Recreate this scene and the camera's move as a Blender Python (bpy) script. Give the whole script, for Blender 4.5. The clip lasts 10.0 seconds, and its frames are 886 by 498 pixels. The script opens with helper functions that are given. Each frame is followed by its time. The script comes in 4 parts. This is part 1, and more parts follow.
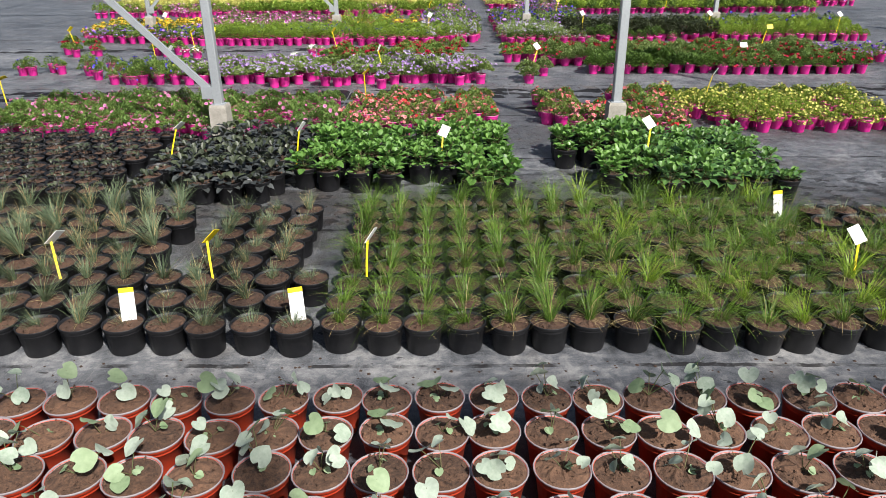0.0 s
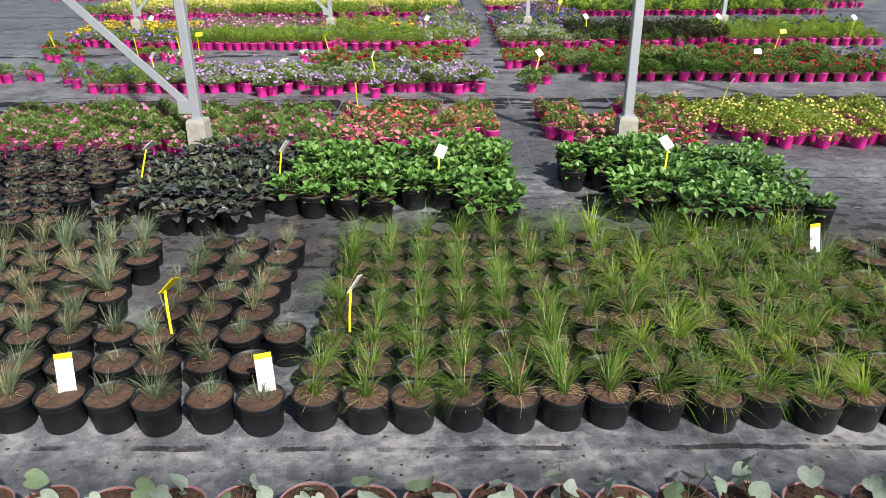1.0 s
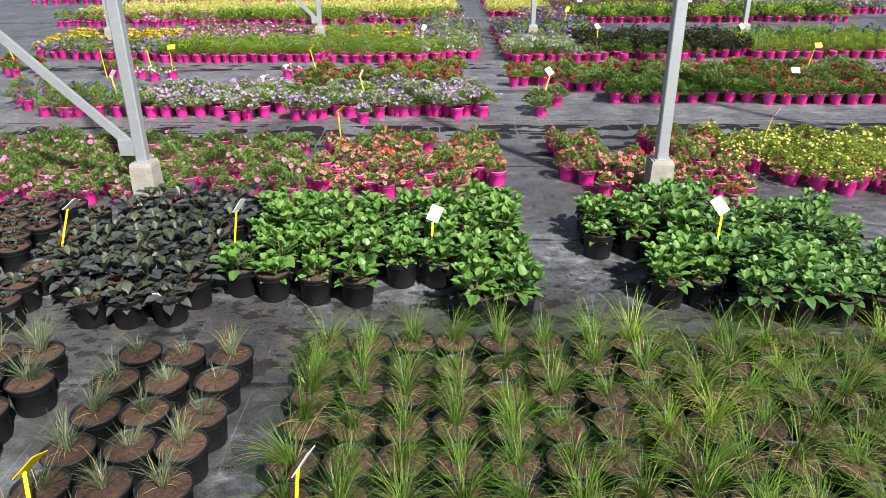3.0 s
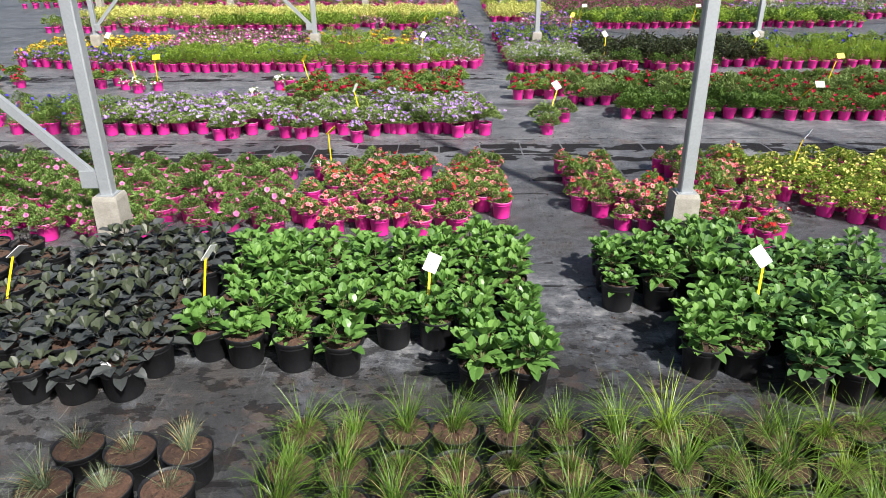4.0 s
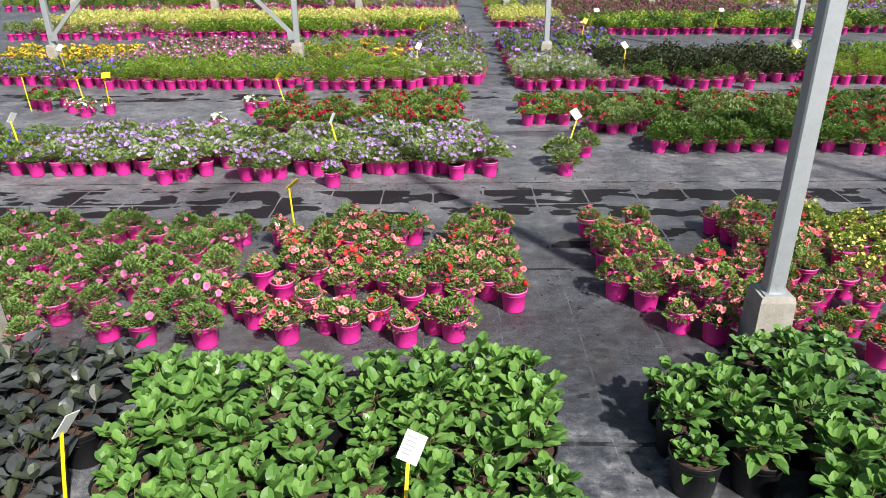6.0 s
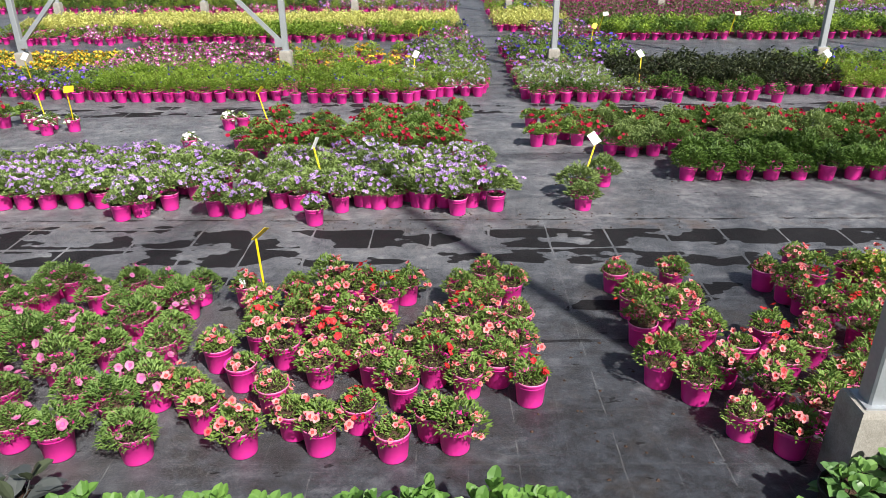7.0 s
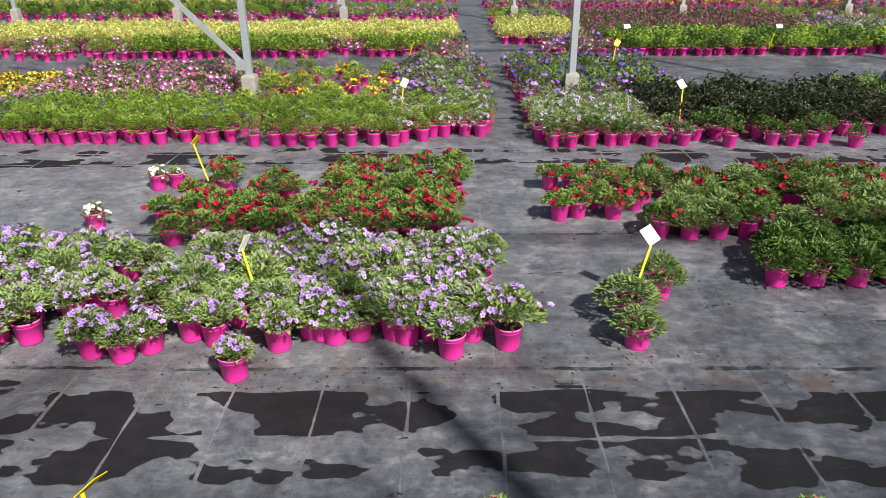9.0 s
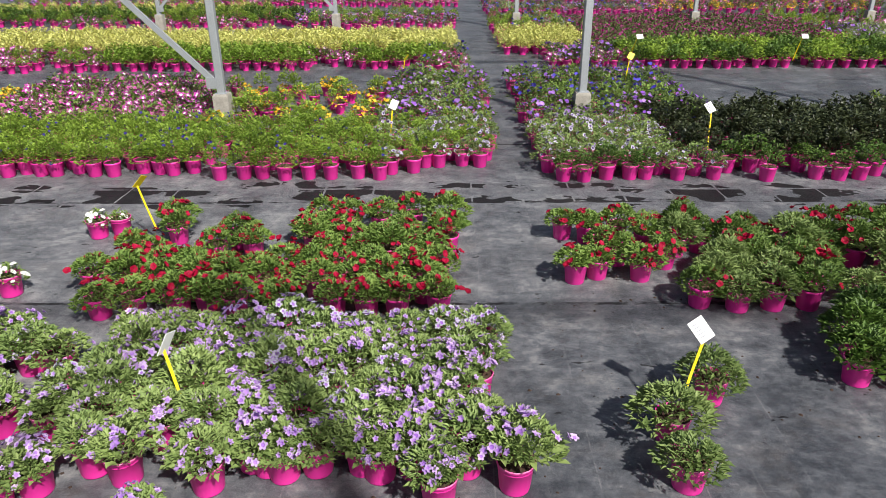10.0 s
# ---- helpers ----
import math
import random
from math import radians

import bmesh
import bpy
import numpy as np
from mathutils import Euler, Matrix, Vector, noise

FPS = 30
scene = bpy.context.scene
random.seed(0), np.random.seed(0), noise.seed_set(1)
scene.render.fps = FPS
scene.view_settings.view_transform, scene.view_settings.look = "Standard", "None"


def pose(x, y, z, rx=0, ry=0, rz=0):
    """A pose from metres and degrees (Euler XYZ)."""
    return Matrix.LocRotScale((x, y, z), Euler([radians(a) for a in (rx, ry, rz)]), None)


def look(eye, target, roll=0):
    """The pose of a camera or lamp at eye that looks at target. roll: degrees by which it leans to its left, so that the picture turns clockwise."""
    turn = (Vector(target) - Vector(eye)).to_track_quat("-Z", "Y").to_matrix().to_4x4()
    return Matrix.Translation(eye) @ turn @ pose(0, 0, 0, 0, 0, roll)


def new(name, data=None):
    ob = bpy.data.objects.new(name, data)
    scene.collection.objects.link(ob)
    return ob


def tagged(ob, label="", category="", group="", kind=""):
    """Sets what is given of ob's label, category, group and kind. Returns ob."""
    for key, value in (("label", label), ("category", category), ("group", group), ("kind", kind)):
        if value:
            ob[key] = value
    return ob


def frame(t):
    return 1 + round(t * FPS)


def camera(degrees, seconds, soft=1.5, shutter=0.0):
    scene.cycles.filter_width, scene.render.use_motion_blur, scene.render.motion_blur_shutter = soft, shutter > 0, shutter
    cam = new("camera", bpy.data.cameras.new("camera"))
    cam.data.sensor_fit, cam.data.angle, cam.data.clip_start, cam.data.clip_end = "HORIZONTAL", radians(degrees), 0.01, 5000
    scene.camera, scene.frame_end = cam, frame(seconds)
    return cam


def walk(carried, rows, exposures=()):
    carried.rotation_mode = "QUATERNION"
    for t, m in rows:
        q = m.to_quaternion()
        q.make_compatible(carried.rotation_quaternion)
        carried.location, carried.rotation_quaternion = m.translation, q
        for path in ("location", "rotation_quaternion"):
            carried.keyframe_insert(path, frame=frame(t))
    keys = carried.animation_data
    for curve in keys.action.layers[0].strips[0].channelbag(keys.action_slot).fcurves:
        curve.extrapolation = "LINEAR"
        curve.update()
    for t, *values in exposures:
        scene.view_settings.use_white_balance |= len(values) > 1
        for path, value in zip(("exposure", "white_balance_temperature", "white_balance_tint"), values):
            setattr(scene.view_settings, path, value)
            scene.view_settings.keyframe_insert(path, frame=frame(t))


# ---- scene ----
cam = camera(64.9, 10.0, soft=0.8)
PATH = [
    (0, (0.315, -1.088, 1.914), (0.297, 0.736, 1.095), -0.5),
    (0.5, (0.318, -0.805, 1.917), (0.302, 1.019, 1.098), -0.5),
    (1, (0.331, -0.496, 1.923), (0.316, 1.328, 1.103), -0.5),
    (1.5, (0.35, -0.194, 1.93), (0.335, 1.629, 1.107), -0.5),
    (2, (0.359, 0.107, 1.936), (0.344, 1.93, 1.113), -0.4),
    (2.5, (0.357, 0.414, 1.952), (0.343, 2.237, 1.129), -0.4),
    (4, (0.368, 1.346, 2.01), (0.351, 3.17, 1.19), -0.4),
    (4.5, (0.386, 1.658, 2.023), (0.368, 3.481, 1.201), -0.4),
    (5, (0.406, 1.991, 2.022), (0.387, 3.813, 1.199), -0.5),
    (5.5, (0.412, 2.412, 2.009), (0.391, 4.234, 1.186), -0.5),
    (7, (0.412, 3.754, 1.994), (0.391, 5.576, 1.169), -0.5),
    (7.5, (0.416, 4.217, 1.982), (0.392, 6.04, 1.159), -0.6),
    (8, (0.419, 4.677, 1.993), (0.396, 6.498, 1.167), -0.4),
    (8.5, (0.429, 5.172, 2.003), (0.405, 6.993, 1.176), -0.4),
    (9, (0.469, 5.726, 2.023), (0.446, 7.546, 1.194), -0.4),
    (9.5, (0.502, 6.241, 2.027), (0.476, 8.062, 1.201), -0.5),
    (10, (0.521, 6.759, 2.014), (0.496, 8.582, 1.191), -0.4),
]
walk(cam, [(t, look(eye, target, roll)) for t, eye, target, roll in PATH],
     exposures=[(0.0, 0.68), (1.0, 0.78), (2.5, 0.88), (4.5, 0.82), (5.5, 0.78), (7.0, 0.68), (8.0, 0.64), (9.5, 0.5), (10.0, 0.4)])

# ---------------------------------------------------------------- light
SUN_AZ = (0.54, -0.84)       # horizontal direction towards the sun
SUN_EL = 45.0
world = bpy.data.worlds.new("sky")
scene.world = world
world.use_nodes = True
wn = world.node_tree.nodes
wl = world.node_tree.links
sky = wn.new("ShaderNodeTexSky")
sky.sky_type = "NISHITA"
sky.sun_disc = False
sky.sun_elevation = radians(SUN_EL)
sky.sun_rotation = math.atan2(SUN_AZ[0], SUN_AZ[1])
sky.air_density = 1.0
sky.dust_density = 2.5
sky.ozone_density = 1.0
wl.new(sky.outputs["Color"], wn["Background"].inputs["Color"])
wn["Background"].inputs["Strength"].default_value = 0.056
sun = new("sun", bpy.data.lights.new("sun", "SUN"))
sun.data.energy = 5.0
sun.data.angle = radians(1.8)
sun.data.color = (1.0, 0.958, 0.9)
ce = math.cos(radians(SUN_EL))
sun_from = Vector((SUN_AZ[0] * ce, SUN_AZ[1] * ce, math.sin(radians(SUN_EL))))
sun.matrix_world = look(sun_from * 30, (0, 0, 0))


# ---------------------------------------------------------------- materials
class Nodes:
    """A small builder of node materials."""

    def __init__(self, name):
        self.mat = bpy.data.materials.new(name)
        self.mat.use_nodes = True
        self.tree = self.mat.node_tree
        self.tree.nodes.clear()
        self.out = self.add("ShaderNodeOutputMaterial")

    def add(self, kind):
        return self.tree.nodes.new(kind)

    def put(self, node, **values):
        for key, value in values.items():
            socket = node.inputs[key.replace("_", " ")]
            if isinstance(value, bpy.types.NodeSocket):
                self.tree.links.new(value, socket)
            else:
                socket.default_value = value
        return node

    def noise(self, scale, detail=4.0, rough=0.6, where=None):
        node = self.add("ShaderNodeTexNoise")
        self.put(node, Scale=scale, Detail=detail, Roughness=rough)
        if where is not None:
            self.tree.links.new(where, node.inputs["Vector"])
        return node.outputs["Fac"]

    def coords(self):
        return self.add("ShaderNodeTexCoord").outputs["Object"]

    def ramp(self, fac, *stops):
        node = self.add("ShaderNodeValToRGB")
        ramp = node.color_ramp
        while len(ramp.elements) < len(stops):
            ramp.elements.new(0.5)
        for element, (at, colour) in zip(ramp.elements, stops):
            element.position = at
            element.color = (*colour, 1) if len(colour) == 3 else colour
        self.tree.links.new(fac, node.inputs["Fac"])
        return node.outputs["Color"]

    def maths(self, how, a, b=0.0, clamp=False):
        node = self.add("ShaderNodeMath")
        node.operation, node.use_clamp = how, clamp
        for socket, value in zip(node.inputs, (a, b)):
            if isinstance(value, bpy.types.NodeSocket):
                self.tree.links.new(value, socket)
            else:
                socket.default_value = value
        return node.outputs[0]

    def mix(self, fac, a, b, how="MIX"):
        node = self.add("ShaderNodeMix")
        node.data_type, node.blend_type = "RGBA", how
        for n, value in ((0, fac), (6, a), (7, b)):
            if isinstance(value, bpy.types.NodeSocket):
                self.tree.links.new(value, node.inputs[n])
            else:
                node.inputs[n].default_value = value if n == 0 else (*value, 1)
        return node.outputs[2]

    def bump(self, height, strength, distance):
        node = self.add("ShaderNodeBump")
        self.put(node, Height=height, Strength=strength, Distance=distance)
        return node.outputs["Normal"]

    def done(self, **values):
        node = self.add("ShaderNodeBsdfPrincipled")
        self.put(node, **values)
        self.tree.links.new(node.outputs[0], self.out.inputs[0])
        return self.mat


def leaf_material(name, low, high, passing=0.25, rough=0.5, gloss=0.35, mottle=0.25):
    """A leaf: colour varied leaf by leaf and plant by plant, some light through it."""
    n = Nodes(name)
    island = n.add("ShaderNodeNewGeometry").outputs["Random Per Island"]
    plant = n.add("ShaderNodeObjectInfo").outputs["Random"]
    grain = n.noise(60, 3, 0.6, n.coords())
    mixed = n.maths("ADD", n.maths("MULTIPLY", island, 0.8 - mottle), n.maths("MULTIPLY", plant, 0.25))
    mixed = n.maths("ADD", mixed, n.maths("MULTIPLY", grain, mottle), clamp=True)
    colour = n.ramp(mixed, (0.1, low), (0.9, high))
    body = n.add("ShaderNodeBsdfPrincipled")
    n.put(body, Base_Color=colour, Roughness=rough)
    n.put(body, **{"Specular IOR Level": gloss})
    glow = n.add("ShaderNodeBsdfTranslucent")
    n.put(glow, Color=colour)
    blend = n.add("ShaderNodeMixShader")
    blend.inputs[0].default_value = passing
    n.tree.links.new(body.outputs[0], blend.inputs[1])
    n.tree.links.new(glow.outputs[0], blend.inputs[2])
    n.tree.links.new(blend.outputs[0], n.out.inputs[0])
    return n.mat


def plastic(name, colour, rough=0.4, dust=0.12, dusty=(0.25, 0.2, 0.16)):
    n = Nodes(name)
    where = n.coords()
    plant = n.add("ShaderNodeObjectInfo").outputs["Random"]
    spots = n.noise(28, 5, 0.7, where)
    dirt = n.ramp(spots, (0.45, (0, 0, 0)), (0.8, (1, 1, 1)))
    base = n.mix(n.maths("MULTIPLY", plant, 0.3), colour, tuple(c * 0.72 for c in colour))
    base = n.mix(n.maths("MULTIPLY", dirt, dust), base, dusty)
    fine = n.noise(220, 2, 0.5, where)
    return n.done(Base_Color=base, Roughness=n.maths("ADD", n.maths("MULTIPLY", spots, 0.25), rough - 0.1), Normal=n.bump(fine, 0.15, 0.002))


def soil_material(name, dark, light):
    n = Nodes(name)
    where = n.coords()
    plant = n.add("ShaderNodeObjectInfo").outputs["Random"]
    coarse = n.noise(35, 6, 0.75, where)
    fine = n.noise(160, 4, 0.7, where)
    both = n.maths("ADD", n.maths("MULTIPLY", coarse, 0.6), n.maths("MULTIPLY", fine, 0.4))
    both = n.maths("ADD", both, n.maths("MULTIPLY", n.maths("SUBTRACT", plant, 0.5), 0.16))
    colour = n.ramp(both, (0.33, dark), (0.66, light))
    return n.done(Base_Color=colour, Roughness=0.95, Normal=n.bump(both, 0.9, 0.012))


LEAF = {
    "carex": leaf_material("grass_green", (0.014, 0.048, 0.008), (0.175, 0.3, 0.038), 0.24, 0.4),
    "carex_gold": leaf_material("grass_yellow_green", (0.08, 0.18, 0.012), (0.3, 0.42, 0.04), 0.25, 0.42),
    "festuca": leaf_material("grass_grey", (0.035, 0.066, 0.036), (0.2, 0.255, 0.14), 0.2, 0.5),
    "straw": leaf_material("dry_straw", (0.24, 0.18, 0.08), (0.46, 0.37, 0.19), 0.2, 0.7),
    "broad": leaf_material("leaf_green", (0.046, 0.13, 0.026), (0.18, 0.345, 0.08), 0.32, 0.38, 0.5),
    "young": leaf_material("leaf_young_green", (0.065, 0.17, 0.03), (0.2, 0.37, 0.08), 0.34, 0.5, 0.35),
    "young_deep": leaf_material("leaf_young_deep", (0.05, 0.14, 0.03), (0.18, 0.33, 0.075), 0.3, 0.4, 0.45),
    "young_slate": leaf_material("leaf_young_slate", (0.028, 0.038, 0.024), (0.07, 0.085, 0.048), 0.15, 0.45, 0.4),
    "broad_deep": leaf_material("leaf_deep_green", (0.038, 0.11, 0.034), (0.145, 0.28, 0.085), 0.28, 0.36, 0.5),
    "slate": leaf_material("leaf_slate", (0.018, 0.022, 0.022), (0.085, 0.094, 0.092), 0.08, 0.4, 0.6),
    "black": leaf_material("leaf_black", (0.012, 0.011, 0.011), (0.05, 0.044, 0.042), 0.05, 0.5, 0.35),
    "night": leaf_material("leaf_night", (0.012, 0.02, 0.008), (0.07, 0.085, 0.036), 0.1, 0.42, 0.4),
    "fresh": leaf_material("leaf_fresh", (0.12, 0.225, 0.026), (0.38, 0.52, 0.08), 0.3, 0.55),
    "bed": leaf_material("leaf_bedding", (0.095, 0.185, 0.034), (0.29, 0.41, 0.1), 0.3, 0.55),
    "bed_mid": leaf_material("leaf_bedding_mid", (0.06, 0.125, 0.026), (0.2, 0.295, 0.07), 0.3, 0.55),
    "feathery": leaf_material("leaf_feathery", (0.08, 0.17, 0.036), (0.28, 0.41, 0.11), 0.3, 0.55),
    "bed_grey": leaf_material("leaf_olive", (0.13, 0.21, 0.06), (0.35, 0.45, 0.15), 0.26, 0.55),
    "bed_deep": leaf_material("leaf_bedding_deep", (0.045, 0.09, 0.022), (0.15, 0.23, 0.06), 0.26, 0.5),
    "olive": leaf_material("leaf_olive_deep", (0.105, 0.175, 0.048), (0.33, 0.42, 0.145), 0.28, 0.55),
    "bushy": leaf_material("leaf_bushy", (0.038, 0.09, 0.018), (0.15, 0.25, 0.05), 0.26, 0.5),
    "cream": leaf_material("leaf_cream", (0.36, 0.4, 0.07), (0.82, 0.8, 0.3), 0.28, 0.55),
    "lime": leaf_material("leaf_lime", (0.1, 0.19, 0.02), (0.3, 0.4, 0.055), 0.3, 0.55),
    "cyclamen": leaf_material("leaf_silver", (0.17, 0.25, 0.17), (0.5, 0.56, 0.48), 0.2, 0.6, 0.25, 0.7),
    "cyclamen_green": leaf_material("leaf_young", (0.12, 0.2, 0.09), (0.36, 0.46, 0.28), 0.25, 0.55, 0.3, 0.5),
    "stem": leaf_material("stem", (0.08, 0.11, 0.04), (0.16, 0.13, 0.06), 0.1, 0.6),
}
PETAL = {
    "coral": leaf_material("petal_coral", (0.6, 0.09, 0.11), (0.82, 0.4, 0.4), 0.25, 0.6, 0.2),
    "scarlet": leaf_material("petal_scarlet", (0.4, 0.008, 0.016), (0.62, 0.04, 0.045), 0.2, 0.6, 0.2),
    "coral_deep": leaf_material("petal_coral_deep", (0.5, 0.012, 0.03), (0.74, 0.09, 0.09), 0.2, 0.6, 0.2),
    "pink": leaf_material("petal_pink", (0.44, 0.1, 0.26), (0.64, 0.28, 0.44), 0.25, 0.6, 0.2),
    "pink_deep": leaf_material("petal_rose", (0.5, 0.05, 0.25), (0.7, 0.15, 0.4), 0.2, 0.6, 0.2),
    "lavender": leaf_material("petal_lavender", (0.28, 0.15, 0.45), (0.68, 0.52, 0.76), 0.25, 0.6, 0.2),
    "lavender_pale": leaf_material("petal_lavender_pale", (0.4, 0.35, 0.5), (0.6, 0.56, 0.68), 0.25, 0.6, 0.2),
    "purple": leaf_material("petal_purple", (0.12, 0.03, 0.3), (0.32, 0.12, 0.6), 0.2, 0.6, 0.2),
    "violet_blue": leaf_material("petal_blue", (0.03, 0.02, 0.28), (0.12, 0.09, 0.6), 0.2, 0.6, 0.2),
    "red": leaf_material("petal_red", (0.2, 0.002, 0.016), (0.42, 0.005, 0.045), 0.2, 0.55, 0.2),
    "violet": leaf_material("petal_violet", (0.22, 0.08, 0.42), (0.46, 0.25, 0.68), 0.22, 0.6, 0.2),
    "navy": leaf_material("petal_navy", (0.015, 0.012, 0.1), (0.05, 0.04, 0.22), 0.2, 0.6, 0.2),
    "eye": leaf_material("petal_eye", (0.06, 0.02, 0.16), (0.16, 0.07, 0.32), 0.2, 0.6, 0.2),
    "white": leaf_material("petal_white", (0.7, 0.7, 0.66), (0.86, 0.86, 0.82), 0.25, 0.6, 0.2),
    "yellow": leaf_material("petal_yellow", (0.45, 0.42, 0.05), (0.66, 0.62, 0.16), 0.25, 0.6, 0.2),
    "cream": leaf_material("petal_cream", (0.54, 0.51, 0.1), (0.72, 0.68, 0.26), 0.25, 0.6, 0.2),
    "gold": leaf_material("petal_gold", (0.72, 0.33, 0.02), (0.9, 0.6, 0.06), 0.25, 0.6, 0.2),
    "wine": leaf_material("petal_wine", (0.14, 0.005, 0.07), (0.34, 0.02, 0.2), 0.2, 0.6, 0.2),
    "magenta": leaf_material("petal_magenta", (0.38, 0.015, 0.27), (0.64, 0.1, 0.5), 0.22, 0.6, 0.2),
}
POT_PINK = plastic("plastic_magenta", (0.84, 0.032, 0.36), 0.42, 0.06)
# paler pink for the lip: the sun's highlight put into the colour
POT_LIP_LIT = plastic("plastic_lip_highlight", (0.78, 0.22, 0.45), 0.5, 0.25, (0.6, 0.5, 0.5))
POT_BLACK = plastic("plastic_black", (0.0085, 0.0088, 0.011), 0.5, 0.05, (0.08, 0.07, 0.06))
POT_TERRA = plastic("plastic_terracotta", (0.46, 0.045, 0.016), 0.5, 0.1)
RIM_GREY = plastic("rim_dusty", (0.24, 0.21, 0.225), 0.55, 0.35, (0.36, 0.32, 0.31))
SOIL_DRY = soil_material("soil_dry", (0.018, 0.009, 0.006), (0.105, 0.057, 0.036))
SOIL_WET = soil_material("soil_wet", (0.012, 0.008, 0.006), (0.07, 0.042, 0.03))
SOIL_DARK = soil_material("soil_dark", (0.028, 0.015, 0.01), (0.165, 0.088, 0.053))
STAKE_YELLOW = plastic("plastic_yellow", (0.85, 0.66, 0.01), 0.45, 0.05)
CARD_WHITE = plastic("card_white", (0.82, 0.83, 0.84), 0.45, 0.05, (0.5, 0.48, 0.44))
PRINT_GREY = plastic("print_grey", (0.25, 0.26, 0.3), 0.6, 0.02)


def steel_material():
    n = Nodes("galvanised_steel")
    where = n.coords()
    flakes = n.add("ShaderNodeTexVoronoi")
    n.put(flakes, Scale=55.0, Vector=where)
    stain = n.noise(5, 6, 0.7, where)
    tint = n.mix(n.maths("MULTIPLY", stain, 0.7), (0.45, 0.48, 0.51), (0.27, 0.29, 0.31))
    rough = n.maths("ADD", n.maths("MULTIPLY", flakes.outputs["Distance"], 0.35), 0.42)
    return n.done(Base_Color=tint, Metallic=0.55, Roughness=rough, Normal=n.bump(stain, 0.15, 0.01))


def concrete_material():
    n = Nodes("concrete")
    where = n.coords()
    coarse = n.noise(9, 6, 0.7, where)
    fine = n.noise(120, 4, 0.7, where)
    both = n.maths("ADD", n.maths("MULTIPLY", coarse, 0.65), n.maths("MULTIPLY", fine, 0.35))
    return n.done(Base_Color=n.ramp(both, (0.3, (0.18, 0.165, 0.14)), (0.62, (0.38, 0.36, 0.32))), Roughness=0.9, Normal=n.bump(both, 0.5, 0.01))


STEEL = steel_material()
CONCRETE = concrete_material()


def fabric_material():
    """Black woven ground cover: scuffed and dusty where people walk, with printed lines, brown silt and wet blotches."""
    n = Nodes("ground_fabric")
    where = n.coords()
    axes = n.add("ShaderNodeSeparateXYZ")
    n.tree.links.new(where, axes.inputs[0])
    x, y = axes.outputs["X"], axes.outputs["Y"]

    def stretched(sx, sy):
        m = n.add("ShaderNodeMapping")
        n.put(m, Vector=where, Scale=(sx, sy, 1.0))
        return m.outputs[0]

    def band(centre, half, soft):
        away = n.maths("ABSOLUTE", n.maths("SUBTRACT", y, centre))
        return n.maths("DIVIDE", n.maths("SUBTRACT", half + soft, away), soft, clamp=True)

    broad = n.noise(0.8, 5, 0.6, where)
    streak = n.noise(2.6, 7, 0.68, stretched(0.8, 1.5))
    scuff = n.noise(7.0, 7, 0.72, stretched(0.8, 1.3))
    fine = n.noise(70, 4, 0.75, where)
    dust = n.maths("ADD", n.maths("MULTIPLY", broad, 0.27), n.maths("MULTIPLY", streak, 0.3))
    dust = n.maths("ADD", dust, n.maths("MULTIPLY", scuff, 0.33))
    dust = n.maths("ADD", dust, n.maths("MULTIPLY", fine, 0.1))
    cloud = n.noise(1.7, 8, 0.62, where)
    smooth = n.maths("DIVIDE", n.maths("SUBTRACT", y, 4.4), 2.0, clamp=True)
    smooth = n.maths("MAXIMUM", smooth, n.maths("MULTIPLY", n.maths("DIVIDE", n.maths("SUBTRACT", 2.3, y), 0.5, clamp=True), 0.7))
    rubbed = n.maths("SUBTRACT", 1.0, n.maths("MULTIPLY", smooth, 0.4))
    dust = n.maths("ADD", n.maths("MULTIPLY", n.maths("SUBTRACT", dust, 0.5), n.maths("SUBTRACT", 1.0, n.maths("MULTIPLY", smooth, 0.4))), 0.5)
    dust = n.maths("ADD", dust, n.maths("MULTIPLY", n.maths("MULTIPLY", n.maths("SUBTRACT", cloud, 0.53), 0.5), rubbed))
    patch = n.ramp(n.noise(3.6, 8, 0.7, where), (0.42, (0, 0, 0)), (0.62, (1, 1, 1)))
    scrape = n.ramp(n.noise(10, 8, 0.74, stretched(0.6, 1.2)), (0.4, (0, 0, 0)), (0.64, (1, 1, 1)))
    worn_off = n.maths("ADD", n.maths("MULTIPLY", n.maths("SUBTRACT", patch, 0.5), 0.11), n.maths("MULTIPLY", n.maths("SUBTRACT", scrape, 0.5), 0.09))
    dust = n.maths("ADD", dust, n.maths("MULTIPLY", worn_off, rubbed))
    spots = n.ramp(n.noise(13, 7, 0.68, where), (0.43, (0, 0, 0)), (0.57, (1, 1, 1)))
    dust = n.maths("ADD", dust, n.maths("MULTIPLY", n.maths("MULTIPLY", n.maths("SUBTRACT", spots, 0.55), 0.1), rubbed))
    trodden = n.maths("MAXIMUM", n.maths("MAXIMUM", band(10.4, 2.4, 0.5), n.maths("MULTIPLY", band(8.4, 0.5, 0.4), 0.25)), n.maths("MAXIMUM", n.maths("MULTIPLY", band(12.1, 0.5, 0.5), 0.8), n.maths("MULTIPLY", band(1.7, 0.15, 0.3), 1.6)))
    dust = n.maths("ADD", dust, n.maths("MULTIPLY", trodden, 0.06))
    dust = n.maths("SUBTRACT", dust, n.maths("MULTIPLY", n.maths("MAXIMUM", n.maths("MULTIPLY", band(6.4, 0.75, 0.4), 0.9), n.maths("MULTIPLY", band(3.7, 0.5, 0.35), 2.4)), 0.055))
    dust = n.maths("ADD", dust, n.maths("MULTIPLY", band(5.0, 0.6, 0.4), 0.03))
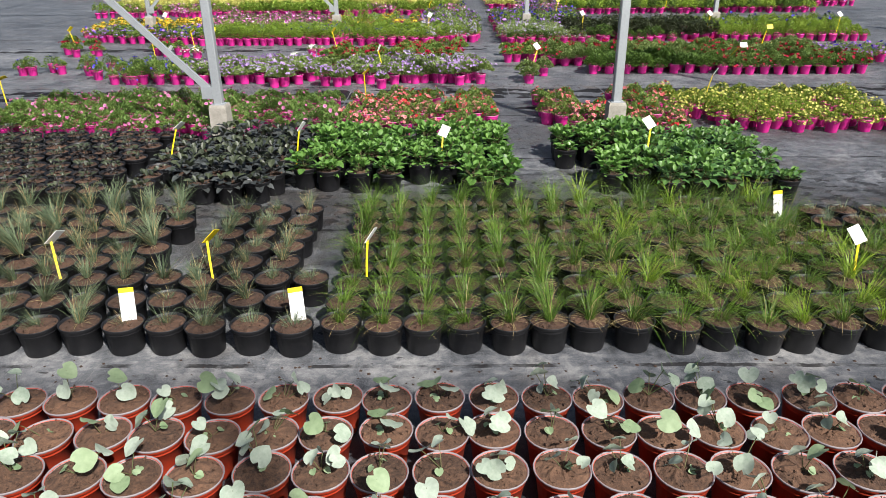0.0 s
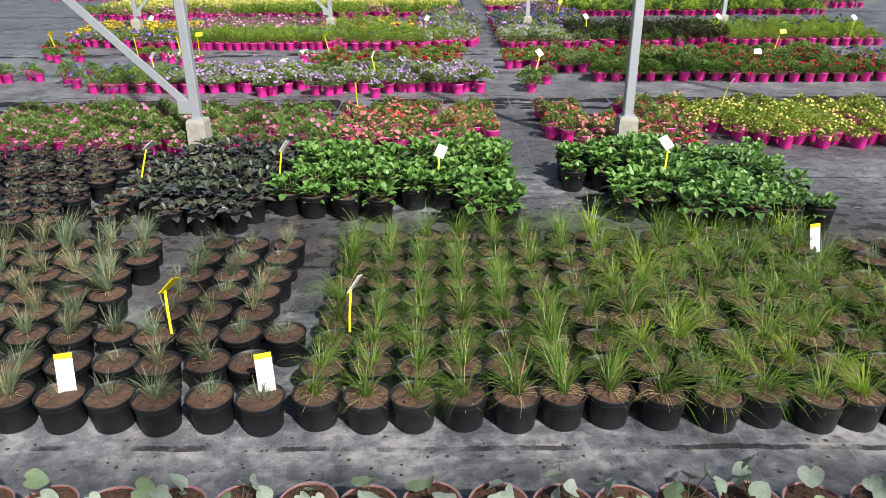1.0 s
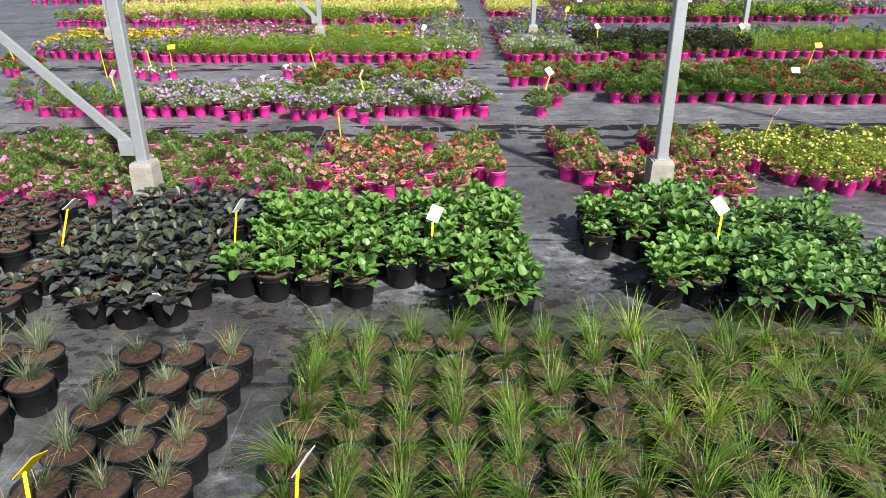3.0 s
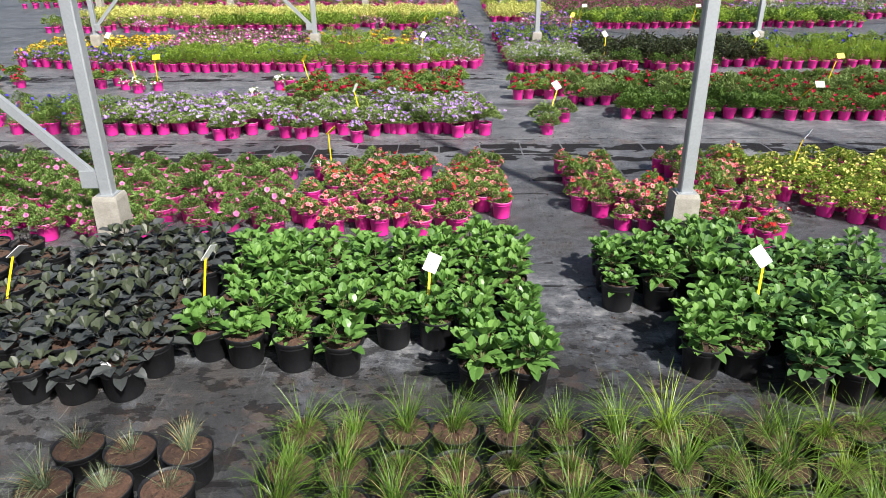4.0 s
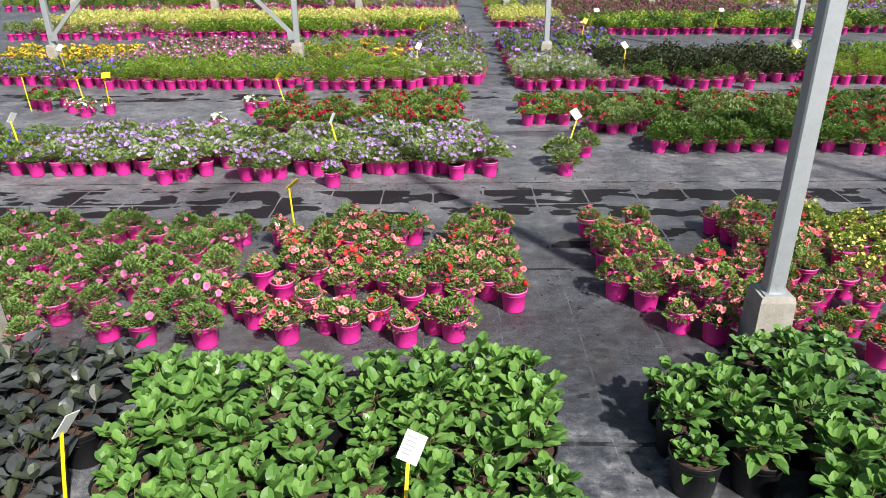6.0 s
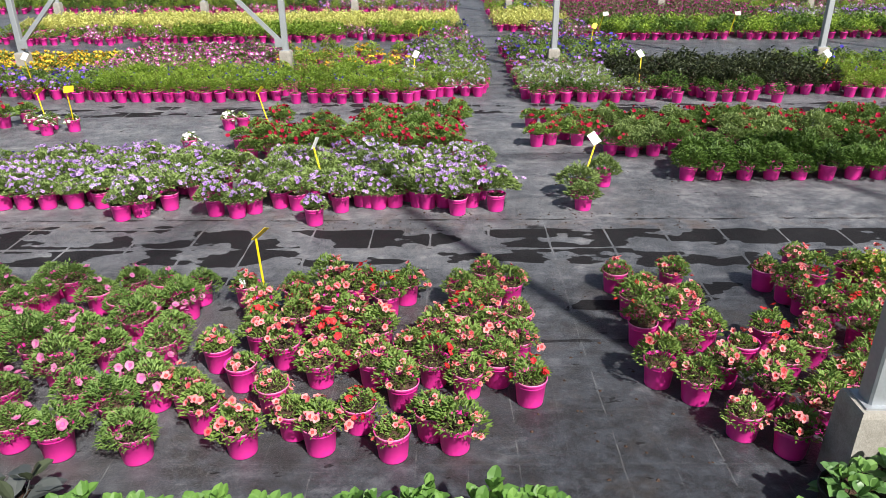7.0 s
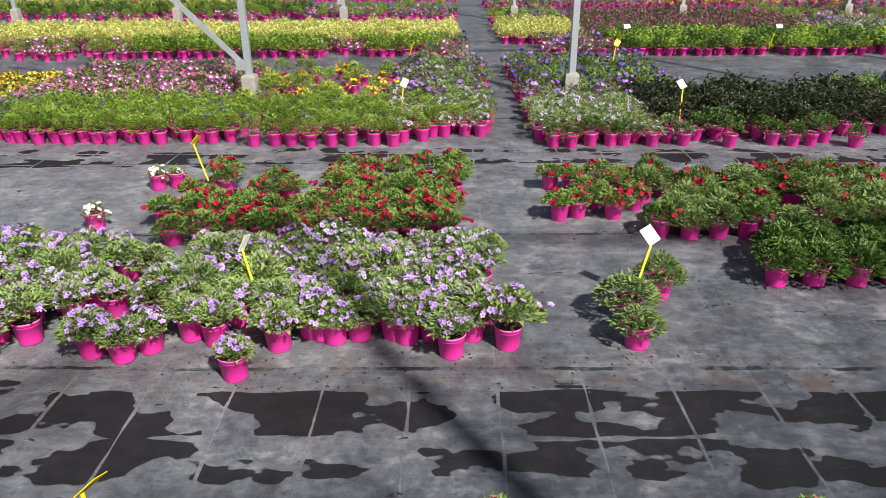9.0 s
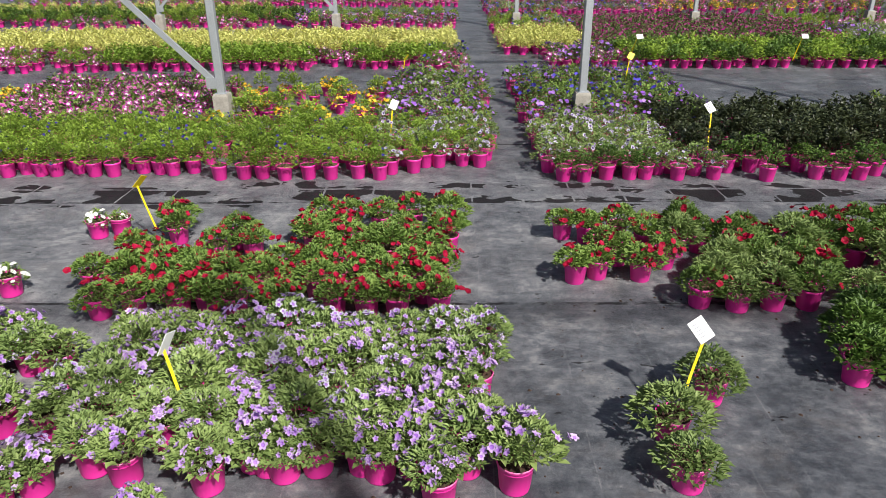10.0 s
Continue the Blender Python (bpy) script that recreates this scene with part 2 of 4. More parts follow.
    dust = n.maths("SUBTRACT", dust, n.maths("MULTIPLY", band(7.8, 0.6, 0.5), 0.028))
    beyond = n.maths("DIVIDE", n.maths("SUBTRACT", y, 13.0), 2.0, clamp=True)
    dust = n.maths("ADD", dust, n.maths("MULTIPLY", beyond, 0.012))
    colour = n.ramp(dust, (0.37, (0.015, 0.0155, 0.018)), (0.47, (0.033, 0.038, 0.048)), (0.56, (0.087, 0.093, 0.107)), (0.68, (0.25, 0.25, 0.25)))
    silt = n.ramp(n.noise(1.9, 7, 0.72, where), (0.53, (0, 0, 0)), (0.68, (1, 1, 1)))
    colour = n.mix(n.maths("MULTIPLY", silt, 0.3), colour, (0.085, 0.066, 0.052))
    rust = n.ramp(n.noise(5.2, 8, 0.72, stretched(0.9, 1.2)), (0.52, (0, 0, 0)), (0.6, (1, 1, 1)))
    rust = n.maths("MULTIPLY", rust, n.maths("MAXIMUM", n.maths("MULTIPLY", band(3.9, 0.25, 0.3), 0.7), n.maths("MULTIPLY", band(8.65, 0.1, 0.2), 0.8)))
    colour = n.mix(n.maths("MULTIPLY", rust, 0.65), colour, (0.075, 0.042, 0.026))
    pale = n.ramp(n.noise(16, 6, 0.8, stretched(0.5, 1.0)), (0.66, (0, 0, 0)), (0.74, (1, 1, 1)))
    colour = n.mix(n.maths("MULTIPLY", pale, 0.35), colour, (0.3, 0.3, 0.3))

    def line(axis, step, offset, wide):
        cell = n.maths("FRACT", n.maths("DIVIDE", n.maths("SUBTRACT", axis, offset), step))
        off = n.maths("ABSOLUTE", n.maths("SUBTRACT", cell, 0.5))
        return n.maths("GREATER_THAN", off, 0.5 - wide / step / 2), off

    bent = n.maths("ADD", x, n.maths("MULTIPLY", n.maths("SUBTRACT", broad, 0.5), 0.06))
    bent_y = n.maths("ADD", y, n.maths("MULTIPLY", n.maths("SUBTRACT", broad, 0.5), 0.08))
    thin, off_x = line(bent, 0.423, 0.269, 0.006)
    half, _ = line(bent, 0.2115, 0.269, 0.004)
    cross, off_y = line(bent_y, 0.36, 8.165, 0.006)
    worn = n.ramp(n.noise(6, 5, 0.75, where), (0.42, (0, 0, 0)), (0.62, (1, 1, 1)))
    marks = n.maths("MULTIPLY", n.maths("MAXIMUM", thin, n.maths("MAXIMUM", n.maths("MULTIPLY", half, 0.5), n.maths("MULTIPLY", cross, 0.3))), worn)
    colour = n.mix(n.maths("MULTIPLY", marks, 0.38), colour, (0.26, 0.26, 0.26))

    bands = n.maths("MAXIMUM", band(8.22, 0.29, 0.14), n.maths("MULTIPLY", band(12.35, 0.22, 0.25), 0.88))
    bands = n.maths("MAXIMUM", bands, n.maths("MULTIPLY", band(7.45, 0.15, 0.25), 0.75))
    blot = n.maths("ADD", n.maths("MULTIPLY", n.maths("SUBTRACT", n.noise(3.0, 3, 0.48, stretched(0.8, 1.25)), 0.5), 1.5), 0.5)
    inside = n.maths("MINIMUM", n.maths("MULTIPLY", n.maths("SUBTRACT", 0.496, off_x), 48.0, clamp=True),
                     n.maths("MINIMUM", 1.0, n.maths("ADD", n.maths("MULTIPLY", n.maths("SUBTRACT", 0.485, off_y), 9.0), 0.5)))
    level = n.maths("ADD", blot, n.maths("MULTIPLY", n.maths("SUBTRACT", n.maths("MULTIPLY", bands, inside), 1.0), 0.45))
    level = n.maths("ADD", level, n.maths("MULTIPLY", n.maths("SUBTRACT", n.noise(1.3, 2, 0.5, where), 0.52), 0.45))
    wet = n.ramp(level, (0.455, (0, 0, 0)), (0.47, (1, 1, 1)))
    spill = n.ramp(n.noise(9, 4, 0.6, stretched(0.7, 1.3)), (0.665, (0, 0, 0)), (0.685, (1, 1, 1)))
    wet = n.maths("MAXIMUM", wet, n.maths("MULTIPLY", spill, 0.8))
    damp = n.ramp(n.noise(7.5, 5, 0.62, stretched(0.8, 1.25)), (0.535, (0, 0, 0)), (0.56, (1, 1, 1)))
    wet = n.maths("MAXIMUM", wet, n.maths("MULTIPLY", damp, n.maths("MULTIPLY", band(4.1, 0.45, 0.5), 0.75)))
    seam, _ = line(n.maths("ADD", bent_y, n.maths("MULTIPLY", n.maths("SUBTRACT", scuff, 0.5), 0.05)), 1.73, 8.7, 0.03)
    wet = n.maths("MAXIMUM", wet, n.maths("MULTIPLY", seam, n.ramp(n.noise(2.3, 5, 0.7, where), (0.45, (0, 0, 0)), (0.55, (0.9, 0.9, 0.9)))))
    colour = n.mix(n.maths("MULTIPLY", wet, 0.92), colour, (0.014, 0.013, 0.0135))
    weave = n.add("ShaderNodeTexChecker")
    n.put(weave, Scale=400.0, Vector=where)
    height = n.maths("ADD", n.maths("MULTIPLY", broad, 0.8), n.maths("MULTIPLY", weave.outputs["Fac"], 0.015))
    height = n.maths("ADD", height, n.maths("MULTIPLY", streak, 0.3))
    height = n.maths("ADD", height, n.maths("MULTIPLY", scuff, 0.12))
    rough = n.maths("SUBTRACT", n.maths("ADD", n.maths("MULTIPLY", dust, 0.4), 0.3), n.maths("MULTIPLY", wet, -0.1))
    gloss = n.maths("MULTIPLY", n.maths("SUBTRACT", 1.0, n.maths("MULTIPLY", wet, 0.8)), 0.5)
    dry = n.maths("MULTIPLY", n.maths("SUBTRACT", 1.0, wet), n.maths("MULTIPLY", dust, 0.4))
    return n.done(Base_Color=colour, Roughness=rough, Normal=n.bump(height, 0.6, 0.06), **{"Specular IOR Level": gloss, "Sheen Weight": dry, "Sheen Roughness": 0.45})


FABRIC = fabric_material()


# ---------------------------------------------------------------- mesh tools
class Shape:
    """Collects vertices and faces of one mesh."""

    def __init__(self):
        self.v, self.f, self.m = [], [], []

    def add(self, verts, faces, slot=0):
        n = len(self.v)
        self.v.extend(tuple(p) for p in verts)
        for face in faces:
            self.f.append(tuple(n + k for k in face))
            self.m.append(slot)

    def mesh(self, name, mats, smooth=True):
        me = bpy.data.meshes.new(name)
        me.from_pydata(self.v, [], self.f)
        for m in mats:
            me.materials.append(m)
        me.polygons.foreach_set("material_index", self.m)
        me.polygons.foreach_set("use_smooth", [smooth] * len(self.f))
        me.update()
        return me

    def lathe(self, profile, seg, slot=0, centre=(0, 0)):
        rings = []
        for r, z in profile:
            rings.append([(centre[0] + r * math.cos(2 * math.pi * k / seg), centre[1] + r * math.sin(2 * math.pi * k / seg), z) for k in range(seg)])
        faces = []
        for a in range(len(rings) - 1):
            for k in range(seg):
                j = (k + 1) % seg
                faces.append((a * seg + k, a * seg + j, (a + 1) * seg + j, (a + 1) * seg + k))
        self.add([p for ring in rings for p in ring], faces, slot)

    def box(self, a, b, slot=0):
        (x0, y0, z0), (x1, y1, z1) = a, b
        v = [(x0, y0, z0), (x1, y0, z0), (x1, y1, z0), (x0, y1, z0), (x0, y0, z1), (x1, y0, z1), (x1, y1, z1), (x0, y1, z1)]
        self.add(v, [(3, 2, 1, 0), (4, 5, 6, 7), (0, 1, 5, 4), (1, 2, 6, 5), (2, 3, 7, 6), (3, 0, 4, 7)], slot)

    def tube(self, points, r, seg=5, slot=0):
        pts = [Vector(p) for p in points]
        n = len(self.v)
        for i, p in enumerate(pts):
            d = (pts[min(i + 1, len(pts) - 1)] - pts[max(i - 1, 0)]).normalized()
            side = d.cross(Vector((0.13, 0.97, 0.2))).normalized()
            up = d.cross(side)
            for k in range(seg):
                a = 2 * math.pi * k / seg
                self.v.append(tuple(p + (side * math.cos(a) + up * math.sin(a)) * r))
        for i in range(len(pts) - 1):
            for k in range(seg):
                j = (k + 1) % seg
                self.f.append((n + i * seg + k, n + i * seg + j, n + (i + 1) * seg + j, n + (i + 1) * seg + k))
                self.m.append(slot)


def thing(name, mesh_data, label, category, group="", kind=""):
    return tagged(new(name, mesh_data), label, category, group, kind)


def part(name, mesh_data, parent, label=""):
    ob = new(name, mesh_data)
    ob.parent = parent
    return tagged(ob, label)


UP = Vector((0, 0, 1))


def around(rng, angle=None):
    a = rng.uniform(0, 2 * math.pi) if angle is None else angle
    return Vector((math.cos(a), math.sin(a), 0))


def small_leaf(s, base, way, length, width, rng, slot=0, lite=False):
    """A small folded leaf of four faces."""
    side = way.cross(UP)
    side = side.normalized() if side.length > 0.05 else around(rng)
    side = (side + around(rng) * 0.35).normalized()
    normal = side.cross(way).normalized()
    mid = base + way * length * 0.5
    tip = base + way * length - normal * length * rng.uniform(0.0, 0.3)
    lift = normal * width * 0.25
    if lite:
        s.add([base, mid - side * width / 2 + lift, tip, mid + side * width / 2 + lift], [(0, 2, 1), (0, 3, 2)], slot)
        return
    s.add([base, mid - side * width / 2 + lift, mid - normal * width * 0.05, mid + side * width / 2 + lift, tip], [(0, 2, 1), (0, 3, 2), (1, 2, 4), (2, 3, 4)], slot)


def broad_leaf(s, base, way, length, width, droop, rng, slot=0, seg=6, fold=0.1):
    """An ovate leaf, creased along the midrib, with a drooping tip; the halves join at stalk and tip."""
    side = way.cross(UP)
    side = side.normalized() if side.length > 0.05 else around(rng)
    twist = rng.uniform(-0.35, 0.35)
    wave = rng.uniform(0, 6.28)
    verts, faces = [base], []
    for k in range(1, seg):
        t = k / seg
        w = width / 2 * math.sin(math.pi * t ** 0.86) ** 0.76
        p = base + way * length * t - UP * droop * length * t * t
        cross = (side + UP * twist * t).normalized()
        lift = UP * w * fold * 2
        ripple = UP * width * 0.05 * math.sin(wave + 2.4 * k)
        verts += [p - cross * w + lift + ripple, p, p.copy(), p + cross * w + lift - ripple]
    verts.append(base + way * length - UP * droop * length)
    n = len(verts) - 1
    faces += [(0, 2, 1), (0, 4, 3)]
    for k in range(seg - 2):
        a = 1 + 4 * k
        faces += [(a, a + 1, a + 5, a + 4), (a + 2, a + 3, a + 7, a + 6)]
    a = n - 4
    faces += [(a, a + 1, n), (a + 2, a + 3, n)]
    s.add(verts, faces, slot)


def blade(s, base, way, length, width, droop, rng, slot=0, seg=4):
    """A grass blade: a thin tapering strip that arches over."""
    flat = Vector((way.x, way.y, 0))
    flat = flat.normalized() if flat.length > 1e-3 else around(rng)
    side = Vector((-flat.y, flat.x, 0))
    bend = side * length * rng.uniform(-0.3, 0.3)
    side = (side + around(rng) * 0.5).normalized()
    verts, faces = [], []
    for k in range(seg):
        t = k / seg
        p = base + bend * t * t + way * length * t + flat * droop * length * t * t * 0.6 - UP * droop * length * t ** 2.4 * 0.75
        w = width / 2 * (1 - t ** 2 * 0.7)
        verts += [p - side * w, p + side * w]
    verts.append(base + bend + way * length + flat * droop * length * 0.6 - UP * droop * length * 0.75)
    for k in range(seg - 1):
        a = 2 * k
        faces.append((a, a + 1, a + 3, a + 2))
    faces.append((2 * seg - 2, 2 * seg - 1, 2 * seg))
    s.add(verts, faces, slot)


def bloom(s, centre, normal, r, inner, outer, rng, rich=True, lobe=0.88):
    """A five-lobed trumpet flower with a throat."""
    side = normal.cross(around(rng)).normalized()
    up = normal.cross(side)
    spin = rng.uniform(0, 6.28)
    n = 15 if rich else 6

    def ring(radius, deep, lobe):
        out = []
        for k in range(n):
            a = spin + 2 * math.pi * k / n
            rr = radius * (lobe if k % (3 if rich else 2) == 0 else 1) * rng.uniform(0.88, 1.1)
            out.append(centre + (side * math.cos(a) + up * math.sin(a)) * rr + normal * (deep + rng.uniform(-0.14, 0.14) * r))
        return out

    if rich:
        verts = [centre - normal * r * 0.45] + ring(r * 0.45, -0.12 * r, 1.0) + ring(r, 0.05 * r, lobe)
        s.add(verts[:n + 1], [(0, 1 + k, 1 + (k + 1) % n) for k in range(n)], inner)
        s.add(verts[1:], [(k, n + k, n + (k + 1) % n, (k + 1) % n) for k in range(n)], outer)
    else:
        verts = [centre - normal * r * 0.3] + ring(r, 0, 0.95)
        s.add(verts, [(0, 1 + k, 1 + (k + 1) % n) for k in range(n)], inner if rng.random() < 0.2 else outer)


# ---------------------------------------------------------------- pots
def pot_mesh(name, d, h, mat, taper=0.74, seg=22, lip=None):
    r, s = d / 2, Shape()
    b = r * taper
    s.lathe([(b * 0.1, 0.004), (b * 0.9, 0.004), (b * 0.97, 0.0), (b, 0.006), (b + (r * 0.94 - b) * 0.86, h * 0.86), (r * 0.955, h * 0.87), (r * 0.985, h * 0.965), (r, h), (r * 0.985, h * 1.012),
             (r * 0.94, h), (r * 0.92, h * 0.8)], seg)
    me = s.mesh(name, [mat, lip or mat])
    # top of the rim takes the lip colour, a painted highlight on pink pots
    for p in me.polygons:
        if p.index // seg in (6, 7):
            p.material_index = 1
    return me


def soil_mesh(name, d, z, mat, rng, lumps=0.008, seg=14, crumbs=30):
    r, s = d / 2 * 0.945, Shape()
    verts = [(0, 0, z + 0.01)]
    for ring in (0.3, 0.6, 0.85, 1.0):
        for k in range(seg):
            a = 2 * math.pi * (k + rng.random() * 0.4) / seg
            verts.append((r * ring * math.cos(a), r * ring * math.sin(a), z + (1 - ring ** 2) * 0.012 + rng.uniform(-lumps, lumps) * (1 if ring < 0.9 else 0.3)))
    faces = [(0, 1 + k, 1 + (k + 1) % seg) for k in range(seg)]
    for q in range(3):
        for k in range(seg):
            j = (k + 1) % seg
            a, b = 1 + q * seg, 1 + (q + 1) * seg
            faces.append((a + k, b + k, b + j, a + j))
    s.add(verts, faces)
    for _ in range(crumbs):
        p = around(rng) * r * math.sqrt(rng.random()) * 0.9
        e = rng.uniform(0.002, 0.006)
        c = Vector((p.x, p.y, z + 0.012))
        pts = [c + Vector((rng.uniform(-e, e), rng.uniform(-e, e), rng.uniform(-e, e))) + o * e for o in (Vector((1, 0, 0)), Vector((-1, 0, 0)), Vector((0, 1, 0)), Vector((0, -1, 0)), UP)]
        s.add(pts, [(0, 2, 4), (2, 1, 4), (1, 3, 4), (3, 0, 4)])
    return s.mesh(name, [mat], smooth=False)


# ---------------------------------------------------------------- plants: each returns a list of (part name, mesh)
def grass_plant(rng, z, blades, high, width, spread, mats, straw=0.1, root=0.03, droop=0.5, dead=10):
    """A tuft of thin arching blades, leaning a little to one side, with short dead ones at the foot."""
    s = Shape()
    tilt = around(rng) * rng.uniform(0.0, 0.28)
    for _ in range(blades):
        out = around(rng)
        base = out * root * math.sqrt(rng.random())
        base.z = z
        lean = spread * rng.random() ** 1.25
        way = (UP + out * lean + around(rng) * 0.14 + tilt).normalized()
        blade(s, base, way, high * rng.uniform(0.45, 1.08), width * rng.uniform(0.7, 1.35), droop * rng.random() ** 0.8, rng, 1 if rng.random() < straw else 0, 5)
    for _ in range(dead):
        out = around(rng)
        blade(s, out * root * rng.uniform(0.6, 1.3) + UP * z, (UP * 0.5 + out + around(rng) * 0.4).normalized(), high * rng.uniform(0.15, 0.4), width * 1.2, 0.6, rng, 1, 3)
    return [("tuft", s.mesh("tuft", mats))]


def broad_plant(rng, z, stems, high, leaf, width, mats, droop=0.25, spread=0.06, rise=0.5, pairs=3, crown=3):
    """Several leafy shoots: opposite ovate leaves, broad and level below, small and upright at the tips."""
    s = Shape()
    for k in range(stems):
        out = around(rng, 2 * math.pi * k / stems + rng.uniform(-0.4, 0.4))
        foot = out * rng.uniform(0.004, 0.022)
        foot.z = z
        top = out * spread * rng.uniform(0.35, 1.1) + UP * (z + high * rng.uniform(0.65, 1.0))
        bow = (foot + top) / 2 + out * 0.01
        s.tube([foot, bow, top], 0.0027, 4, 1)
        turn = math.atan2(out.y, out.x) + rng.uniform(-0.3, 0.3)
        for p in range(pairs):
            t = 0.14 + 0.82 * p / max(1, pairs - 1)
            at = foot.lerp(bow, t * 2) if t < 0.5 else bow.lerp(top, t * 2 - 1)
            for q in (0, 1):
                side = around(rng, turn + p * 1.57 + q * 3.14 + rng.uniform(-0.3, 0.3))
                big = (1.0, 1.05, 0.86, 0.7)[p] * rng.uniform(0.8, 1.12)
                lift = rise * (p / max(1, pairs - 1)) * rng.uniform(0.6, 1.3) + rng.uniform(-0.05, 0.15)
                way = (side + UP * lift + out * 0.35).normalized()
                stalk = at + way * leaf * (0.42, 0.24, 0.12, 0.1)[p]
                s.tube([at, stalk], 0.0017, 3, 1)
                broad_leaf(s, stalk, way, leaf * big, width * big, droop * rng.uniform(0.5, 1.5), rng, 0 if p < pairs - 1 or rng.random() < 0.5 else 2, 6, 0.16)
        for q in range(crown):
            broad_leaf(s, top, (UP * rng.uniform(0.9, 1.6) + around(rng) * 0.7 + out * 0.2).normalized(), leaf * rng.uniform(0.5, 0.82), width * rng.uniform(0.48, 0.72), 0.1, rng, 2, 6, 0.22)
    return [("foliage", s.mesh("foliage", mats))]


def bedding_plant(rng, z, wide, high, leaves, leaf, width, mats, blooms, size, petals, rich=True, edge=0.75, hang=0.02, bulge=2.2, fine=True, lobe=0.88, upright=0.0, clump=0.0, core=0):
    """A low dome of small leaves with flowers on top."""
    s, fl = Shape(), Shape()

    lobes = [(rng.uniform(0, 6.28), rng.uniform(0.62, 1.26)) for _ in range(6)]

    def dome(up):
        a = rng.uniform(0, 2 * math.pi)
        big = sum(g * max(0, math.cos(a - b)) ** 2 for b, g in lobes) / max(1e-6, sum(max(0, math.cos(a - b)) ** 2 for b, g in lobes))
        r = math.sqrt(rng.random()) * wide * big
        t = min(1.0, r / wide)
        top = z - hang * t + high * big * (1 - t ** bulge)
        return Vector((r * math.cos(a), r * math.sin(a), z - hang + (top - z + hang) * up)), a, t

    for _ in range(leaves):
        p, a, t = dome(1 - rng.random() ** 2.2 * 0.75)
        way = (around(rng, a) * (0.35 + t) * (1 - 0.4 * upright) + UP * (rng.uniform(0.1, 1.1) + 0.35 * upright) + around(rng) * 0.7).normalized()
        small_leaf(s, p, way, leaf * rng.uniform(0.7, 1.3), width * rng.uniform(0.7, 1.2), rng, 0, not fine)
    for _ in range(core):
        p, a, t = dome(rng.uniform(0.5, 0.78))
        way = (around(rng, a) * 0.6 + UP * rng.uniform(0.2, 0.8) + around(rng) * 0.6).normalized()
        small_leaf(s, p, way, leaf * 1.5, width * 2.6, rng, 0, True)
    for k in range(6):
        p, a, t = dome(1.0)
        s.tube([(0.01 * math.cos(a), 0.01 * math.sin(a), z), (p.x * 0.5, p.y * 0.5, z + (p.z - z) * 0.75 + 0.01), p], 0.0016, 3, 1)
    out = [("foliage", s.mesh("foliage", mats))]
    if blooms:
        p, a, t = dome(1.0)
        for _ in range(blooms):
            if rng.random() < clump:
                p = p + around(rng) * size * rng.uniform(1.2, 1.9) + UP * rng.uniform(-0.006, 0.004)
            else:
                p, a, t = dome(1.0)
            if t < 1 - edge and rng.random() < 0.5:
                continue
            normal = (around(rng, a) * t * 0.8 + UP * 0.8 + around(rng) * rng.uniform(0.2, 1.0)).normalized()
            bloom(fl, p + normal * size * 0.6 + UP * (0.004 + 0.011 * upright), normal, size * rng.uniform(0.7, 1.15), 0, 1, rng, rich, lobe)
        out.append(("bloom", fl.mesh("bloom", petals)))
    return out


def heart_leaf(s, centre, normal, size, rng, slot):
    """A rounded heart-shaped leaf, notched at the stalk and a little cupped."""
    side = normal.cross(around(rng)).normalized()
    up = normal.cross(side)
    n, cup = 18, rng.uniform(0.05, 0.2)
    verts = [centre, ]
    for ring in (0.55, 1.0):
        for k in range(n):
            a = 2 * math.pi * k / n
            r = 0.5 * (1 - 0.55 * math.exp(-((a - math.pi) / 0.24) ** 2) + 0.22 * math.exp(-(min(a, 2 * math.pi - a) / 0.38) ** 2)) * ring
            wave = 0.02 * math.sin(5 * a + size * 900) * ring
            verts.append(centre + (side * math.sin(a) * 1.05 + up * (math.cos(a) + 0.12)) * r * size + normal * size * (cup * ring * ring * math.sin(a) ** 2 + wave - 0.1 * ring * max(0, math.cos(a))))
    faces = [(0, 1 + k, 1 + (k + 1) % n) for k in range(n)]
    faces += [(1 + k, 1 + n + k, 1 + n + (k + 1) % n, 1 + (k + 1) % n) for k in range(n)]
    s.add(verts, faces, slot)


def cyclamen_plant(rng, z):
    s = Shape()
    for _ in range(rng.randint(2, 4)):
        out = around(rng)
        reach, rise = rng.uniform(0.02, 0.1), rng.uniform(0.03, 0.12)
        tip = out * reach + UP * (z + rise)
        s.tube([(0, 0, z), out * reach * 0.6 + UP * (z + rise * 0.7), tip], 0.0018, 4, 2)
        normal = (UP * rng.uniform(0.4, 1.1) + out * 0.3 - Vector((0, 1, 0)) * 0.25 + around(rng) * 0.5).normalized()
        heart_leaf(s, tip, normal, rng.uniform(0.05, 0.084), rng, 0 if rng.random() < 0.8 else 1)
    for _ in range(2):
        out = around(rng)
        tip = out * 0.03 + UP * (z + 0.02)
        s.tube([(0, 0, z), tip], 0.0015, 3, 2)
        heart_leaf(s, tip, (UP + out * 0.5).normalized(), 0.028, rng, 1)
    return [("foliage", s.mesh("foliage", [LEAF["cyclamen"], LEAF["cyclamen_green"], LEAF["stem"]]))]


